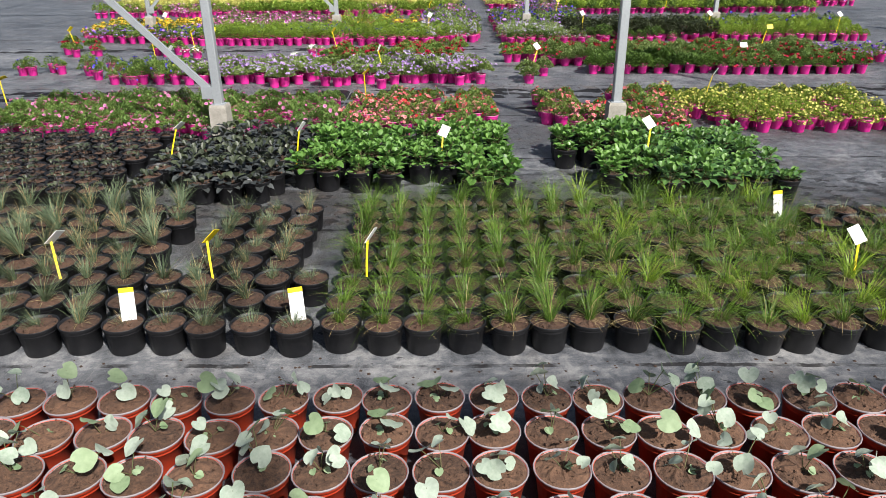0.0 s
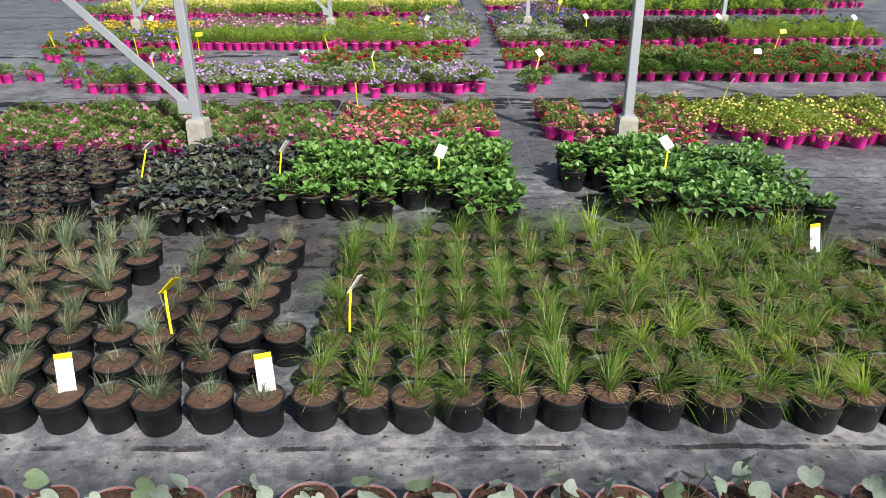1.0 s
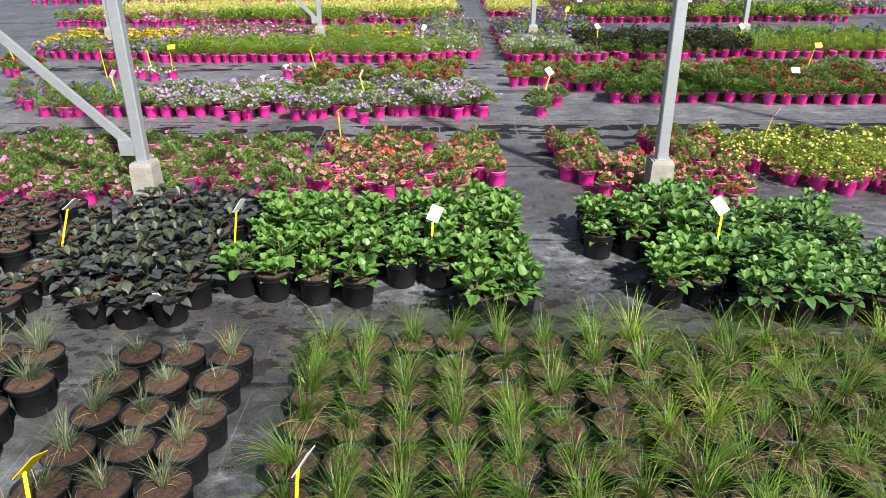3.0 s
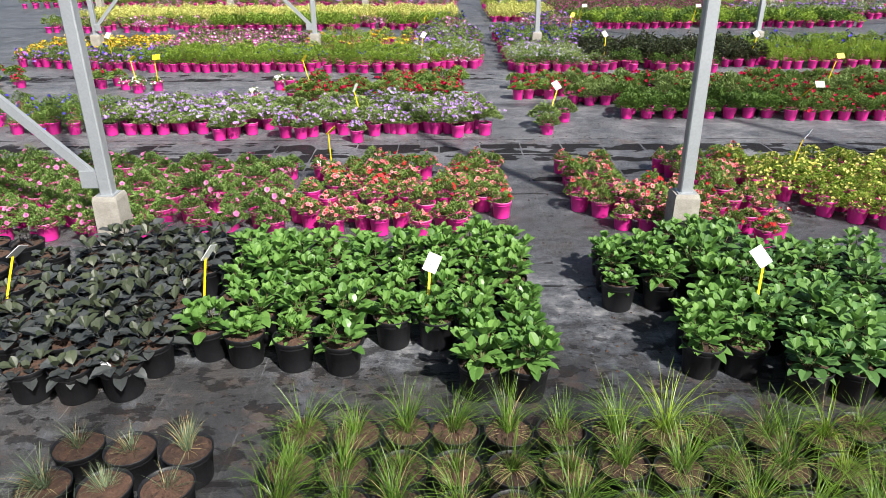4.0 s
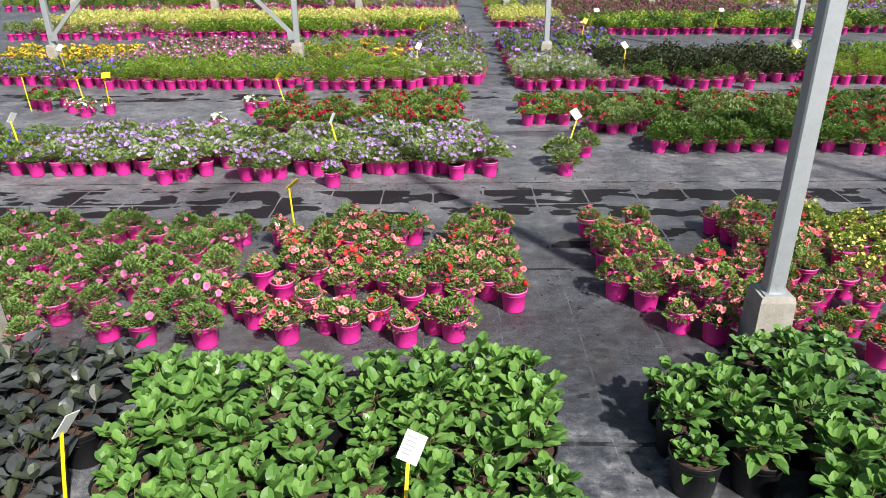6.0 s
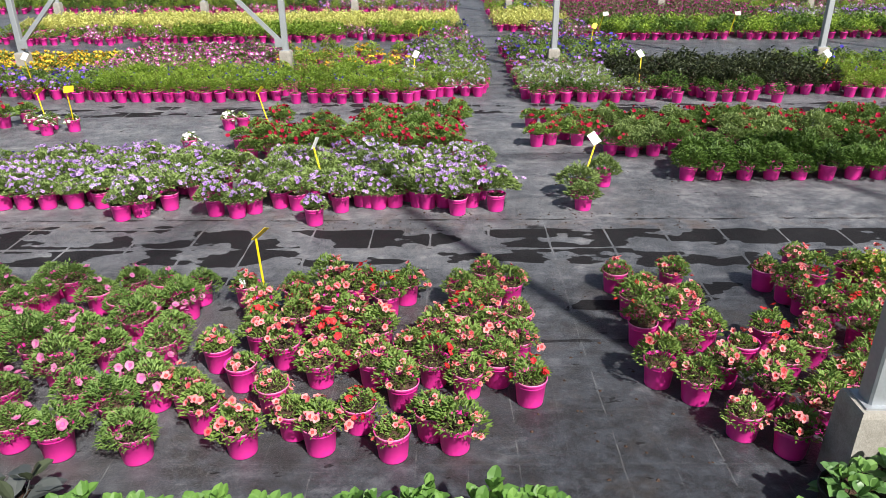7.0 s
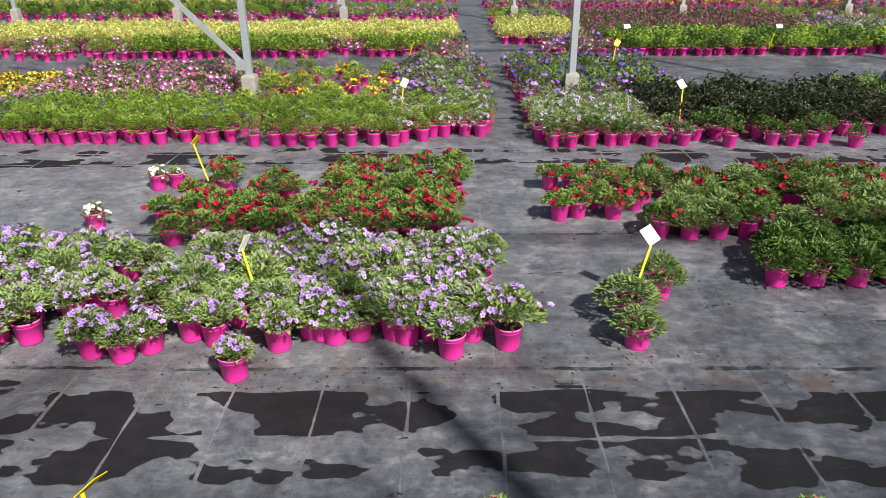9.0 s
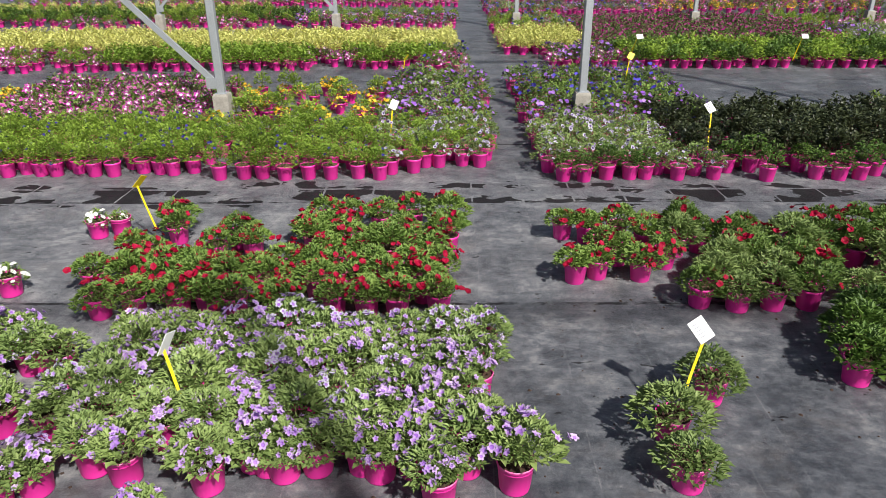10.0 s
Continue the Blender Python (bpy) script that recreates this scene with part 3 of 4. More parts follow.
class Kind:
    """A kind of potted plant: several built originals, set out as copies."""

    def __init__(self, name, label, group, pot, soils, parts, category="potted plant"):
        self.name, self.label, self.group, self.category = name, label, group, category
        self.pot, self.soils, self.parts, self.originals = pot, soils, parts, []
        self.shift = 0.0        # how far foliage may sit off the middle of its pot
        self.rng = random.Random(name + label)

    def make(self, k, at):
        root = thing(self.name, self.pot, self.label, self.category, self.group)
        root.matrix_basis = at
        if self.soils:
            part("soil", self.soils[k % len(self.soils)], root)
        for name, me in self.parts[k]:
            tagged(part(name, me, root), kind="stuff" if name in ("bloom", "foliage", "tuft") else "")
        return root

    def put(self, x, y, size=1.0, lean=2.0):
        r = self.rng
        at = Matrix.LocRotScale((x, y, 0), Euler((radians(r.uniform(-lean, lean)) * 0.3, radians(r.uniform(-lean, lean)) * 0.3, r.uniform(0, 6.283))), None)
        grow = size * r.uniform(0.94, 1.06)
        root = self.make(r.randrange(len(self.parts)), at)
        ox, oy = r.uniform(-self.shift, self.shift), r.uniform(-self.shift, self.shift)
        for child in root.children:
            if child.name.split(".")[0] not in ("soil", "rim"):
                w = grow * r.uniform(0.92, 1.08)
                child.scale = (w, w, grow * r.uniform(0.9, 1.1))
                if self.shift:
                    child.location = (ox, oy, 0)
        return root


def joined(kinds, places, name, label, group):
    """A far bed as one mesh: pots, leaves and blooms of many plants."""
    mats, cache, V, F, M, n = [], {}, [], [], [], 0
    r = random.Random(label)
    for x, y in places:
        kind = r.choice(kinds)
        k = r.randrange(2)
        if (kind.name, kind.label, k) not in cache:
            pieces = []
            for me in [PINK_TINY] + [m for _, m in kind.lite[k]]:
                slots = []
                for m in me.materials:
                    if m not in mats:
                        mats.append(m)
                    slots.append(mats.index(m))
                co = np.empty(len(me.vertices) * 3)
                me.vertices.foreach_get("co", co)
                pieces.append((co.reshape(-1, 3), [tuple(p.vertices) for p in me.polygons], [slots[p.material_index] for p in me.polygons]))
            cache[kind.name, kind.label, k] = pieces
        a, grow = r.uniform(0, 6.283), r.uniform(0.8, 1.18)
        turn = np.array([[math.cos(a), math.sin(a), 0], [-math.sin(a), math.cos(a), 0], [0, 0, 1]])
        for j, (co, faces, slots) in enumerate(cache[kind.name, kind.label, k]):
            V.append(co @ turn * (grow if j else 1.0) + np.array((x, y, 0)))
            F.extend([tuple(n + q for q in f) for f in faces])
            M.extend(slots)
            n += len(co)
    me = bpy.data.meshes.new(name)
    me.from_pydata(np.concatenate(V).tolist(), [], F)
    for m in mats:
        me.materials.append(m)
    me.polygons.foreach_set("material_index", M)
    me.polygons.foreach_set("use_smooth", [True] * len(F))
    me.update()
    return thing(name, me, label, "flower bed", group, "stuff")


def hexed(x0, x1, y0, y1, px, py, rng, jitter=0.015, keep=None, stagger=0.5, thin=0.0):
    """Places in rows, every other row shifted."""
    out, row, y = [], 0, y0
    while y <= y1 + 1e-6:
        x = x0 + (px * stagger if row % 2 else 0)
        while x <= x1 + 1e-6:
            p = (x + rng.uniform(-jitter, jitter), y + rng.uniform(-jitter, jitter))
            if rng.random() >= thin and (keep is None or keep(*p)):
                out.append(p)
            x += px
        y += py
        row += 1
    return out


rng = random.Random(7)

# ---------------------------------------------------------------- the setting
g = Shape()
g.add([(-400, -400, 0), (400, -400, 0), (400, 400, 0), (-400, 400, 0)], [(0, 1, 2, 3)])
thing("ground", g.mesh("ground", [FABRIC]), "black woven ground cover, dusty with wet dark patches", "ground", "", "structure")

ROWS_Y = (-2.85, 5.915, 14.68, 23.45, 32.2)
COLS_X = (-10.0, -6.05, -2.0, 2.0, 6.05, 10.0, 14.0)
LEAN_X = (0.0, 0.0, -0.09, -0.12, -0.12)      # the rows of posts stand slightly out of line


def post_meshes():
    b, w = Shape(), 0.092
    # a concrete pier, slightly tapered, with chipped top edges
    v = []
    for z, h in ((0.0, w), (0.36, w * 0.93), (0.385, w * 0.86)):
        v += [(-h, -h, z), (h, -h, z), (h, h, z), (-h, h, z)]
    b.add(v, [(0, 1, 5, 4), (1, 2, 6, 5), (2, 3, 7, 6), (3, 0, 4, 7), (4, 5, 9, 8), (5, 6, 10, 9), (6, 7, 11, 10), (7, 4, 8, 11), (8, 9, 10, 11)])
    s, a, c = Shape(), 0.043, 0.008
    ring = [(-a + c, -a), (a - c, -a), (a, -a + c), (a, a - c), (a - c, a), (-a + c, a), (-a, a - c), (-a, -a + c)]
    s.add([(x, y, z) for z in (0.375, 5.2) for x, y in ring], [(k, (k + 1) % 8, 8 + (k + 1) % 8, 8 + k) for k in range(8)])
    f = Shape()
    f.box((-0.062, -0.062, 0.383), (0.062, 0.062, 0.393))
    return b.mesh("pier", [CONCRETE], False), s.mesh("shaft", [STEEL], False), f.mesh("foot_plate", [STEEL], False)


PIER, SHAFT, PLATE = post_meshes()
for y, off in zip(ROWS_Y, LEAN_X):
    for x in [c + (off if c < 0 else 0.0) for c in COLS_X]:
        post = thing("greenhouse_post", None, "square galvanised steel post on a concrete pier", "post", "greenhouse posts")
        post.location = (x, y, 0)
        part("pier", PIER, post, "grey weathered concrete block")
        part("shaft", SHAFT, post)
        part("foot_plate", PLATE, post)


def brace_mesh(way):
    s = Shape()
    d = Vector((way, 0, 1.02)).normalized()
    n = Vector((-d.z, 0, d.x))
    a, b, y = d * 0.05, d * 4.2, 0.02
    v = []
    for p in (a, b):
        for u, w in ((-0.03, -y), (0.03, -y), (0.03, y), (-0.03, y)):
            v.append(p + n * u + Vector((0, w, 0)))
    s.add(v, [(0, 1, 5, 4), (1, 2, 6, 5), (2, 3, 7, 6), (3, 0, 4, 7), (0, 3, 2, 1), (4, 5, 6, 7)])
    k = Shape()
    k.box((min(0, way * 0.11), -0.032, -0.05), (max(0, way * 0.11), -0.022, 0.07))
    return s.mesh("bar", [STEEL], False), k.mesh("bracket", [STEEL], False)


BRACES = {way: brace_mesh(way) for way in (-1, 1)}
for y, off in zip(ROWS_Y, LEAN_X):
    for x, way in ((-2.0 + off, -1), (-6.05 + off, 1)):
        brace = thing("diagonal_brace", None, "galvanised steel diagonal brace bolted to a post", "brace", "diagonal braces")
        brace.location = (x + way * 0.03, y - 0.035, 0.5)
        part("bar", BRACES[way][0], brace)
        part("bracket", BRACES[way][1], brace)

# assumed roof frame, never in view; its thin bars cast soft shadow bands
roof = Shape()
for k, y in enumerate(ROWS_Y):
    roof.box((-30, y - 0.035, 5.2), (30, y + 0.035, 5.28))
    if k < len(ROWS_Y) - 1:
        mid = (y + ROWS_Y[k + 1]) / 2
        roof.box((-30, mid - 0.025, 7.2), (30, mid + 0.025, 7.26))
        for x in COLS_X:
            for ya in (y, ROWS_Y[k + 1]):
                v = []
                for px, py, pz in ((x, ya, 5.3), (x, mid, 7.22)):
                    for u, w in ((-0.02, -0.03), (0.02, -0.03), (0.02, 0.03), (-0.02, 0.03)):
                        v.append((px + u, py, pz + w))
                roof.add(v, [(0, 1, 5, 4), (1, 2, 6, 5), (2, 3, 7, 6), (3, 0, 4, 7)])
thing("roof_frame", roof.mesh("roof_frame", [STEEL], False), "galvanised steel gutters, ridges and rafters of an assumed greenhouse roof, out of view", "roof frame", "", "structure")

# ---------------------------------------------------------------- kinds of plants
PINK_POT = pot_mesh("pink_pot", 0.158, 0.137, POT_PINK, 0.78, 18, POT_LIP_LIT)
PINK_TINY = Shape()
PINK_TINY.lathe([(0.053, 0.0), (0.071, 0.115), (0.075, 0.117), (0.075, 0.133), (0.07, 0.13)], 8)
PINK_TINY.lathe([(0.072, 0.128), (0.002, 0.13)], 8, 1)
PINK_TINY = PINK_TINY.mesh("pink_pot_tiny", [POT_PINK, SOIL_DARK])
PINK_FAR = Shape()
PINK_FAR.lathe([(0.056, 0.0), (0.0595, 0.004), (0.072, 0.116), (0.0745, 0.118), (0.0775, 0.134), (0.072, 0.133), (0.0715, 0.12)], 14)
PINK_FAR.lathe([(0.073, 0.126), (0.03, 0.13), (0.002, 0.131)], 14, 1)
PINK_FAR = PINK_FAR.mesh("pink_pot_far", [POT_PINK, SOIL_DARK])
BLACK_POT = pot_mesh("black_pot", 0.208, 0.152, POT_BLACK, 0.8, 20)
BLACK_TALL = pot_mesh("black_tall_pot", 0.215, 0.175, POT_BLACK, 0.78, 20)
TERRA_POT = pot_mesh("terracotta_pot", 0.21, 0.16, POT_TERRA, 0.72, 24)
PINK_SOIL = [soil_mesh("soil", 0.154, 0.12, SOIL_DRY, rng, 0.004, 12) for _ in range(3)]
BLACK_SOIL = [soil_mesh("soil", 0.208, 0.138, SOIL_DRY, rng) for _ in range(4)]
TALL_SOIL = [soil_mesh("soil", 0.215, 0.158, SOIL_DRY, rng) for _ in range(3)]
TERRA_SOIL = [soil_mesh("soil", 0.214, 0.1575, SOIL_DARK, rng, 0.006, 18, 44) for _ in range(5)]


def several(n, make):
    return [make(random.Random(100 + 17 * k)) for k in range(n)]


def terra_parts(r):
    rim = Shape()
    rim.lathe([(0.1035, 0.154), (0.1055, 0.157), (0.1067, 0.161), (0.1055, 0.1645), (0.103, 0.1645), (0.096, 0.155)], 24)
    return [("rim", rim.mesh("rim", [RIM_GREY]))] + cyclamen_plant(r, 0.16)


CYCLAMEN = Kind("potted_cyclamen", "young cyclamen with silvery heart leaves in a terracotta pot", "cyclamen pots", TERRA_POT, TERRA_SOIL, several(8, terra_parts))
FESTUCA = Kind("potted_blue_grass", "sparse grey-green tuft grass in a black plastic pot", "grey grass pots", BLACK_POT, BLACK_SOIL,
               several(9, lambda r: grass_plant(r, 0.14, r.randint(75, 140), r.uniform(0.15, 0.22), 0.0023, r.uniform(0.45, 0.8), [LEAF["festuca"], LEAF["straw"]], r.uniform(0.06, 0.24), 0.018, 0.5, 8)))
CAREX = Kind("potted_green_grass", "slender green arching grass in a black plastic pot", "green grass pots", BLACK_POT, BLACK_SOIL,
             several(9, lambda r: grass_plant(r, 0.14, r.randint(80, 120), r.uniform(0.25, 0.31), 0.0024, r.uniform(0.45, 0.75), [LEAF["carex"], LEAF["straw"]], 0.05, 0.022, 0.9, 18)))
LUSH = Kind("potted_green_grass", "lush overhanging green grass in a black plastic pot", "green grass pots", BLACK_POT, BLACK_SOIL,
            several(9, lambda r: grass_plant(r, 0.14, r.randint(75, 110), r.uniform(0.27, 0.34), 0.0024, r.uniform(0.55, 0.9), [LEAF["carex"], LEAF["straw"]], 0.04, 0.028, 1.1, 20)))
GOLDEN = Kind("potted_green_grass", "bright yellow-green arching grass in a black plastic pot", "green grass pots", BLACK_POT, BLACK_SOIL,
              several(4, lambda r: grass_plant(r, 0.14, r.randint(95, 130), r.uniform(0.25, 0.32), 0.0025, 0.75, [LEAF["carex_gold"], LEAF["straw"]], 0.03, 0.028, 0.9, 14)))
GREEN = Kind("potted_dahlia", "bright green broad-leaved plant in a black pot", "green leafy pots", BLACK_TALL, TALL_SOIL,
             several(6, lambda r: broad_plant(r, 0.16, 8, 0.11, 0.09, 0.05, [LEAF["broad"], LEAF["stem"], LEAF["young"]], 0.2, 0.085, 1.3, 3, 5)))
DEEP = Kind("potted_dahlia", "deep green broad-leaved plant in a black pot", "deep green leafy pots", BLACK_TALL, TALL_SOIL,
            several(5, lambda r: broad_plant(r, 0.16, 7, 0.12, 0.096, 0.06, [LEAF["broad_deep"], LEAF["stem"], LEAF["young_deep"]], 0.28, 0.095, 1.0)))
SLATE = Kind("potted_dark_dahlia", "dark slate-leaved plant in a black pot", "dark leafy pots", BLACK_TALL, TALL_SOIL,
             several(5, lambda r: broad_plant(r, 0.16, 4, 0.085, 0.115, 0.068, [LEAF["slate"], LEAF["slate"], LEAF["young_slate"]], 0.26, 0.075, 0.7, 3, 2)))
BLACKLEAF = Kind("potted_black_foliage", "low black-leaved plant in a black pot", "black leaved pots", BLACK_TALL, TALL_SOIL,
                 several(4, lambda r: broad_plant(r, 0.16, 4, 0.06, 0.054, 0.03, [LEAF["black"], LEAF["black"], LEAF["young_slate"]], 0.3, 0.05, 0.5, 2, 2)))


def bedding(name, label, group, n, wide, high, leaves, leaf, width, green, blooms, size, petals, far=False, edge=0.75, hang=0.02, rich=False, bulge=2.2, lobe=0.88, fine=False, upright=0.0, clump=0.0, core=0):
    mats = [LEAF[green], LEAF["stem"]]
    flowers = [PETAL[p] for p in petals]

    def build(count, thin, bigger, open_blooms, whole):
        return several(count, lambda r: bedding_plant(r, 0.118, wide, high, int(leaves * thin), leaf * bigger, width * bigger, mats, int(blooms * (0.5 + thin / 2)), size, flowers, open_blooms, edge, hang, bulge, whole, lobe, upright, clump, int(core * thin)))

    kind = Kind(name, label, group, PINK_FAR if far else PINK_POT, [] if far else PINK_SOIL, build(n, 1.0, 1.0, rich or not far, fine), "flowering plant")
    kind.lite = build(2, 0.35, 1.5, rich, False) if far else None
    return kind


CORAL = bedding("coral_calibrachoa", "coral red flowering calibrachoa in a magenta pot", "coral flower pots", 8, 0.096, 0.1, 380, 0.03, 0.0115, "bed", 16, 0.0175, ("coral_deep", "coral"), hang=-0.004, bulge=2.1, upright=0.8, clump=0.15, lobe=0.8)
CORAL_RED = bedding("coral_calibrachoa", "scarlet flowering calibrachoa in a magenta pot", "coral flower pots", 5, 0.096, 0.1, 380, 0.03, 0.0115, "bed", 12, 0.018, ("coral_deep", "scarlet"), hang=-0.004, bulge=2.1, upright=0.8, clump=0.15, lobe=0.8)
PINKS = bedding("pink_petunia", "trailing petunia with few pink blooms in a magenta pot", "pink petunia pots", 6, 0.115, 0.115, 760, 0.028, 0.0085, "feathery", 5, 0.021, ("pink_deep", "pink"), hang=0.0, bulge=1.8, upright=0.5, core=30)
YELLOW = bedding("yellow_calibrachoa", "pale yellow flowering calibrachoa in a magenta pot", "yellow flower pots", 4, 0.122, 0.115, 520, 0.027, 0.012, "lime", 36, 0.0145, ("yellow", "cream"), True, rich=True, hang=-0.005)
LAVENDER = bedding("lavender_petunia", "lavender flowering petunia in a magenta pot", "lavender petunia pots", 6, 0.13, 0.12, 900, 0.031, 0.0105, "bed_grey", 40, 0.0175, ("violet", "lavender"), edge=0.95, hang=-0.03, bulge=2.8, lobe=0.66, upright=1.0, clump=0.3, core=150)
LAVENDER2 = bedding("lavender_petunia", "pale lavender flowering petunia in a magenta pot", "lavender petunia pots", 4, 0.13, 0.115, 900, 0.031, 0.0105, "bed_grey", 40, 0.0175, ("violet", "lavender_pale"), edge=0.95, hang=-0.03, bulge=2.8, lobe=0.66, upright=1.0, clump=0.3, core=150)
NAVY = bedding("blue_petunia", "petunia with few dark blue blooms in a magenta pot", "blue petunia pots", 4, 0.13, 0.14, 380, 0.034, 0.014, "bed", 6, 0.02, ("violet_blue", "violet_blue"), True, hang=0.01, bulge=2.8)
VIOLET = bedding("blue_petunia", "violet blue flowering petunia in a magenta pot", "blue petunia pots", 3, 0.12, 0.13, 260, 0.034, 0.014, "bed", 20, 0.022, ("violet_blue", "violet"), True, hang=0.0, bulge=2.8)
RED = bedding("red_petunia", "red flowering petunia in a magenta pot", "red petunia pots", 6, 0.128, 0.115, 560, 0.03, 0.0115, "bed", 13, 0.021, ("red", "red"), True, rich=True, hang=-0.015, bulge=2.6, upright=0.7, clump=0.4, core=110)
# the red petunia again with darker leaf colour, for the right-hand beds
RED_DEEP = bedding("red_petunia", "red flowering petunia with deep green leaves in a magenta pot", "red petunia pots", 5, 0.13, 0.13, 640, 0.03, 0.0115, "bed_mid", 10, 0.022, ("red", "red"), True, rich=True, hang=-0.01, bulge=2.6, upright=0.7, clump=0.4, core=110)
SHRUB = bedding("potted_bush", "olive green bushy plant without blooms in a magenta pot", "olive bushy pots", 5, 0.155, 0.15, 760, 0.04, 0.0115, "olive", 0, 0.02, ("red", "red"), hang=-0.025, bulge=1.8, upright=0.5, core=120)
SHRUB_DEEP = bedding("potted_bush", "deep green bushy plant without blooms in a magenta pot", "deep green bushy pots", 4, 0.15, 0.15, 700, 0.037, 0.0145, "bushy", 0, 0.02, ("red", "red"), hang=0.0, bulge=2.0, upright=0.6, core=120)
WHITE = bedding("white_petunia", "white flowering petunia in a magenta pot", "white petunia pots", 3, 0.09, 0.09, 240, 0.03, 0.012, "bed", 16, 0.02, ("white", "white"))
LEAFY = bedding("green_petunia", "dense lime green petunia with few navy blooms in a magenta pot", "green petunia pots", 5, 0.108, 0.175, 560, 0.026, 0.0125, "fresh", 3, 0.016, ("navy", "navy"), True, hang=-0.028, bulge=3.6)
LILAC = bedding("violet_petunia", "white and violet eyed petunia in a magenta pot", "white violet petunia pots", 4, 0.115, 0.15, 280, 0.032, 0.014, "bed_grey", 12, 0.021, ("eye", "lavender_pale"), True, rich=True, hang=-0.02, bulge=3.2)
NIGHT = bedding("potted_dark_petunia", "nearly black leaved petunia in a magenta pot", "dark petunia pots", 4, 0.15, 0.22, 300, 0.046, 0.03, "night", 0, 0.02, ("violet_blue", "violet_blue"), True, hang=-0.01, bulge=1.9)
GREENLET = bedding("small_green_plant", "small deep green leafy plant in a magenta pot", "small green pots", 4, 0.11, 0.15, 260, 0.036, 0.018, "bushy", 0, 0.02, ("red", "red"), True, hang=-0.02, bulge=3.0)
LIME = bedding("lime_petunia", "lime green leafy petunia in a magenta pot", "lime green pots", 3, 0.12, 0.16, 380, 0.032, 0.015, "lime", 0, 0.02, ("yellow", "yellow"), True, hang=0.0, bulge=3.2)
STAR = bedding("potted_petunia", "magenta and white striped petunia in a magenta pot", "striped petunia pots", 4, 0.12, 0.13, 260, 0.034, 0.015, "bed", 15, 0.036, ("white", "magenta"), True, rich=True, lobe=0.5)
STARWHITE = bedding("potted_petunia", "white petunia with magenta throats in a magenta pot", "striped petunia pots", 3, 0.12, 0.13, 260, 0.034, 0.015, "bed", 14, 0.034, ("magenta", "pink"), True, rich=True, lobe=0.5)
GOLD = bedding("potted_calibrachoa", "golden orange flowering calibrachoa in a magenta pot", "golden flower pots", 3, 0.11, 0.1, 170, 0.036, 0.016, "bed", 36, 0.024, ("gold", "gold"), True)
PURPLE = bedding("potted_petunia", "purple flowering petunia in a magenta pot", "purple petunia pots", 4, 0.12, 0.16, 210, 0.034, 0.016, "bed_deep", 16, 0.028, ("purple", "violet"), True, hang=0.0, bulge=3.0)
BLUE = bedding("potted_petunia", "deep blue flowering petunia in a magenta pot", "deep blue petunia pots", 3, 0.12, 0.17, 220, 0.036, 0.016, "bed_deep", 7, 0.028, ("violet_blue", "violet_blue"), True, hang=0.0, bulge=3.0)
CREAM = bedding("potted_coleus", "cream yellow leaved plant in a magenta pot", "cream yellow pots", 4, 0.135, 0.19, 380, 0.04, 0.019, "cream", 0, 0.024, ("cream", "cream"), True, hang=-0.01, bulge=2.4)
BUSHY = bedding("potted_bush", "fresh green bushy plant in a magenta pot", "green bushy pots", 4, 0.15, 0.21, 360, 0.042, 0.028, "bushy", 0, 0.02, ("red", "red"), True, hang=-0.01, bulge=1.9)
BUSHY_LIME = bedding("potted_bush", "lime green bushy plant in a magenta pot", "green bushy pots", 3, 0.145, 0.2, 360, 0.038, 0.024, "fresh", 0, 0.02, ("red", "red"), True, hang=-0.01, bulge=2.0)
CRIMSON = bedding("potted_petunia", "dark wine red petunia in a magenta pot", "dark magenta petunia pots", 3, 0.135, 0.16, 200, 0.04, 0.02, "bed_deep", 24, 0.021, ("wine", "wine"), True, hang=0.0, bulge=3.0)


def plant(places, *kinds):
    for x, y in places:
        (kinds[0] if len(kinds) == 1 else rng.choice(kinds)).put(x, y, rng.uniform(0.84, 1.1))


# ---------------------------------------------------------------- cyclamen bed
for j in range(4):
    for k in range(-11, 14):
        CYCLAMEN.put(0.06 + 0.2165 * k + rng.uniform(-0.01, 0.01) + (0.006 * (k + 2) if k < -2 else 0), 1.305 - 0.218 * j + rng.uniform(-0.012, 0.012) - (0.015 if k < -2 else 0))

# ---------------------------------------------------------------- the two grasses
for j in range(9):
    y = 1.955 + 0.2125 * j
    for k in range(17):
        loose = 0.012 if k < 6 else 0.025
        if j < 6 or k <= 13:
            kind = CAREX if k < 7 else GOLDEN if rng.random() < 0.2 else LUSH
            kind.put(-0.235 + 0.211 * k + rng.uniform(-loose, loose), y + rng.uniform(-loose, loose), rng.uniform(0.8, 1.14))
for j, y in enumerate((1.945, 2.2, 2.455, 2.67, 2.885, 3.115, 3.335, 3.56)):
    for k in range(12):
        if j < 3:
            x = -0.475 - 0.213 * k - (0.09 if j == 1 else 0)
        else:
            x = -0.68 - 0.23 * k if k < 3 else -1.55 - 0.215 * (k - 3) - (0.05 if j % 2 else 0)
        FESTUCA.put(x + rng.uniform(-0.015, 0.015), y + rng.uniform(-0.015, 0.015), rng.uniform(0.72, 1.12) * (1.22 if x < -1.5 and j > 1 else 1.0))
for j in range(2):
    for k in range(3):
        FESTUCA.put(2.86 + 0.21 * k, 3.28 + 0.21 * j, 0.8)

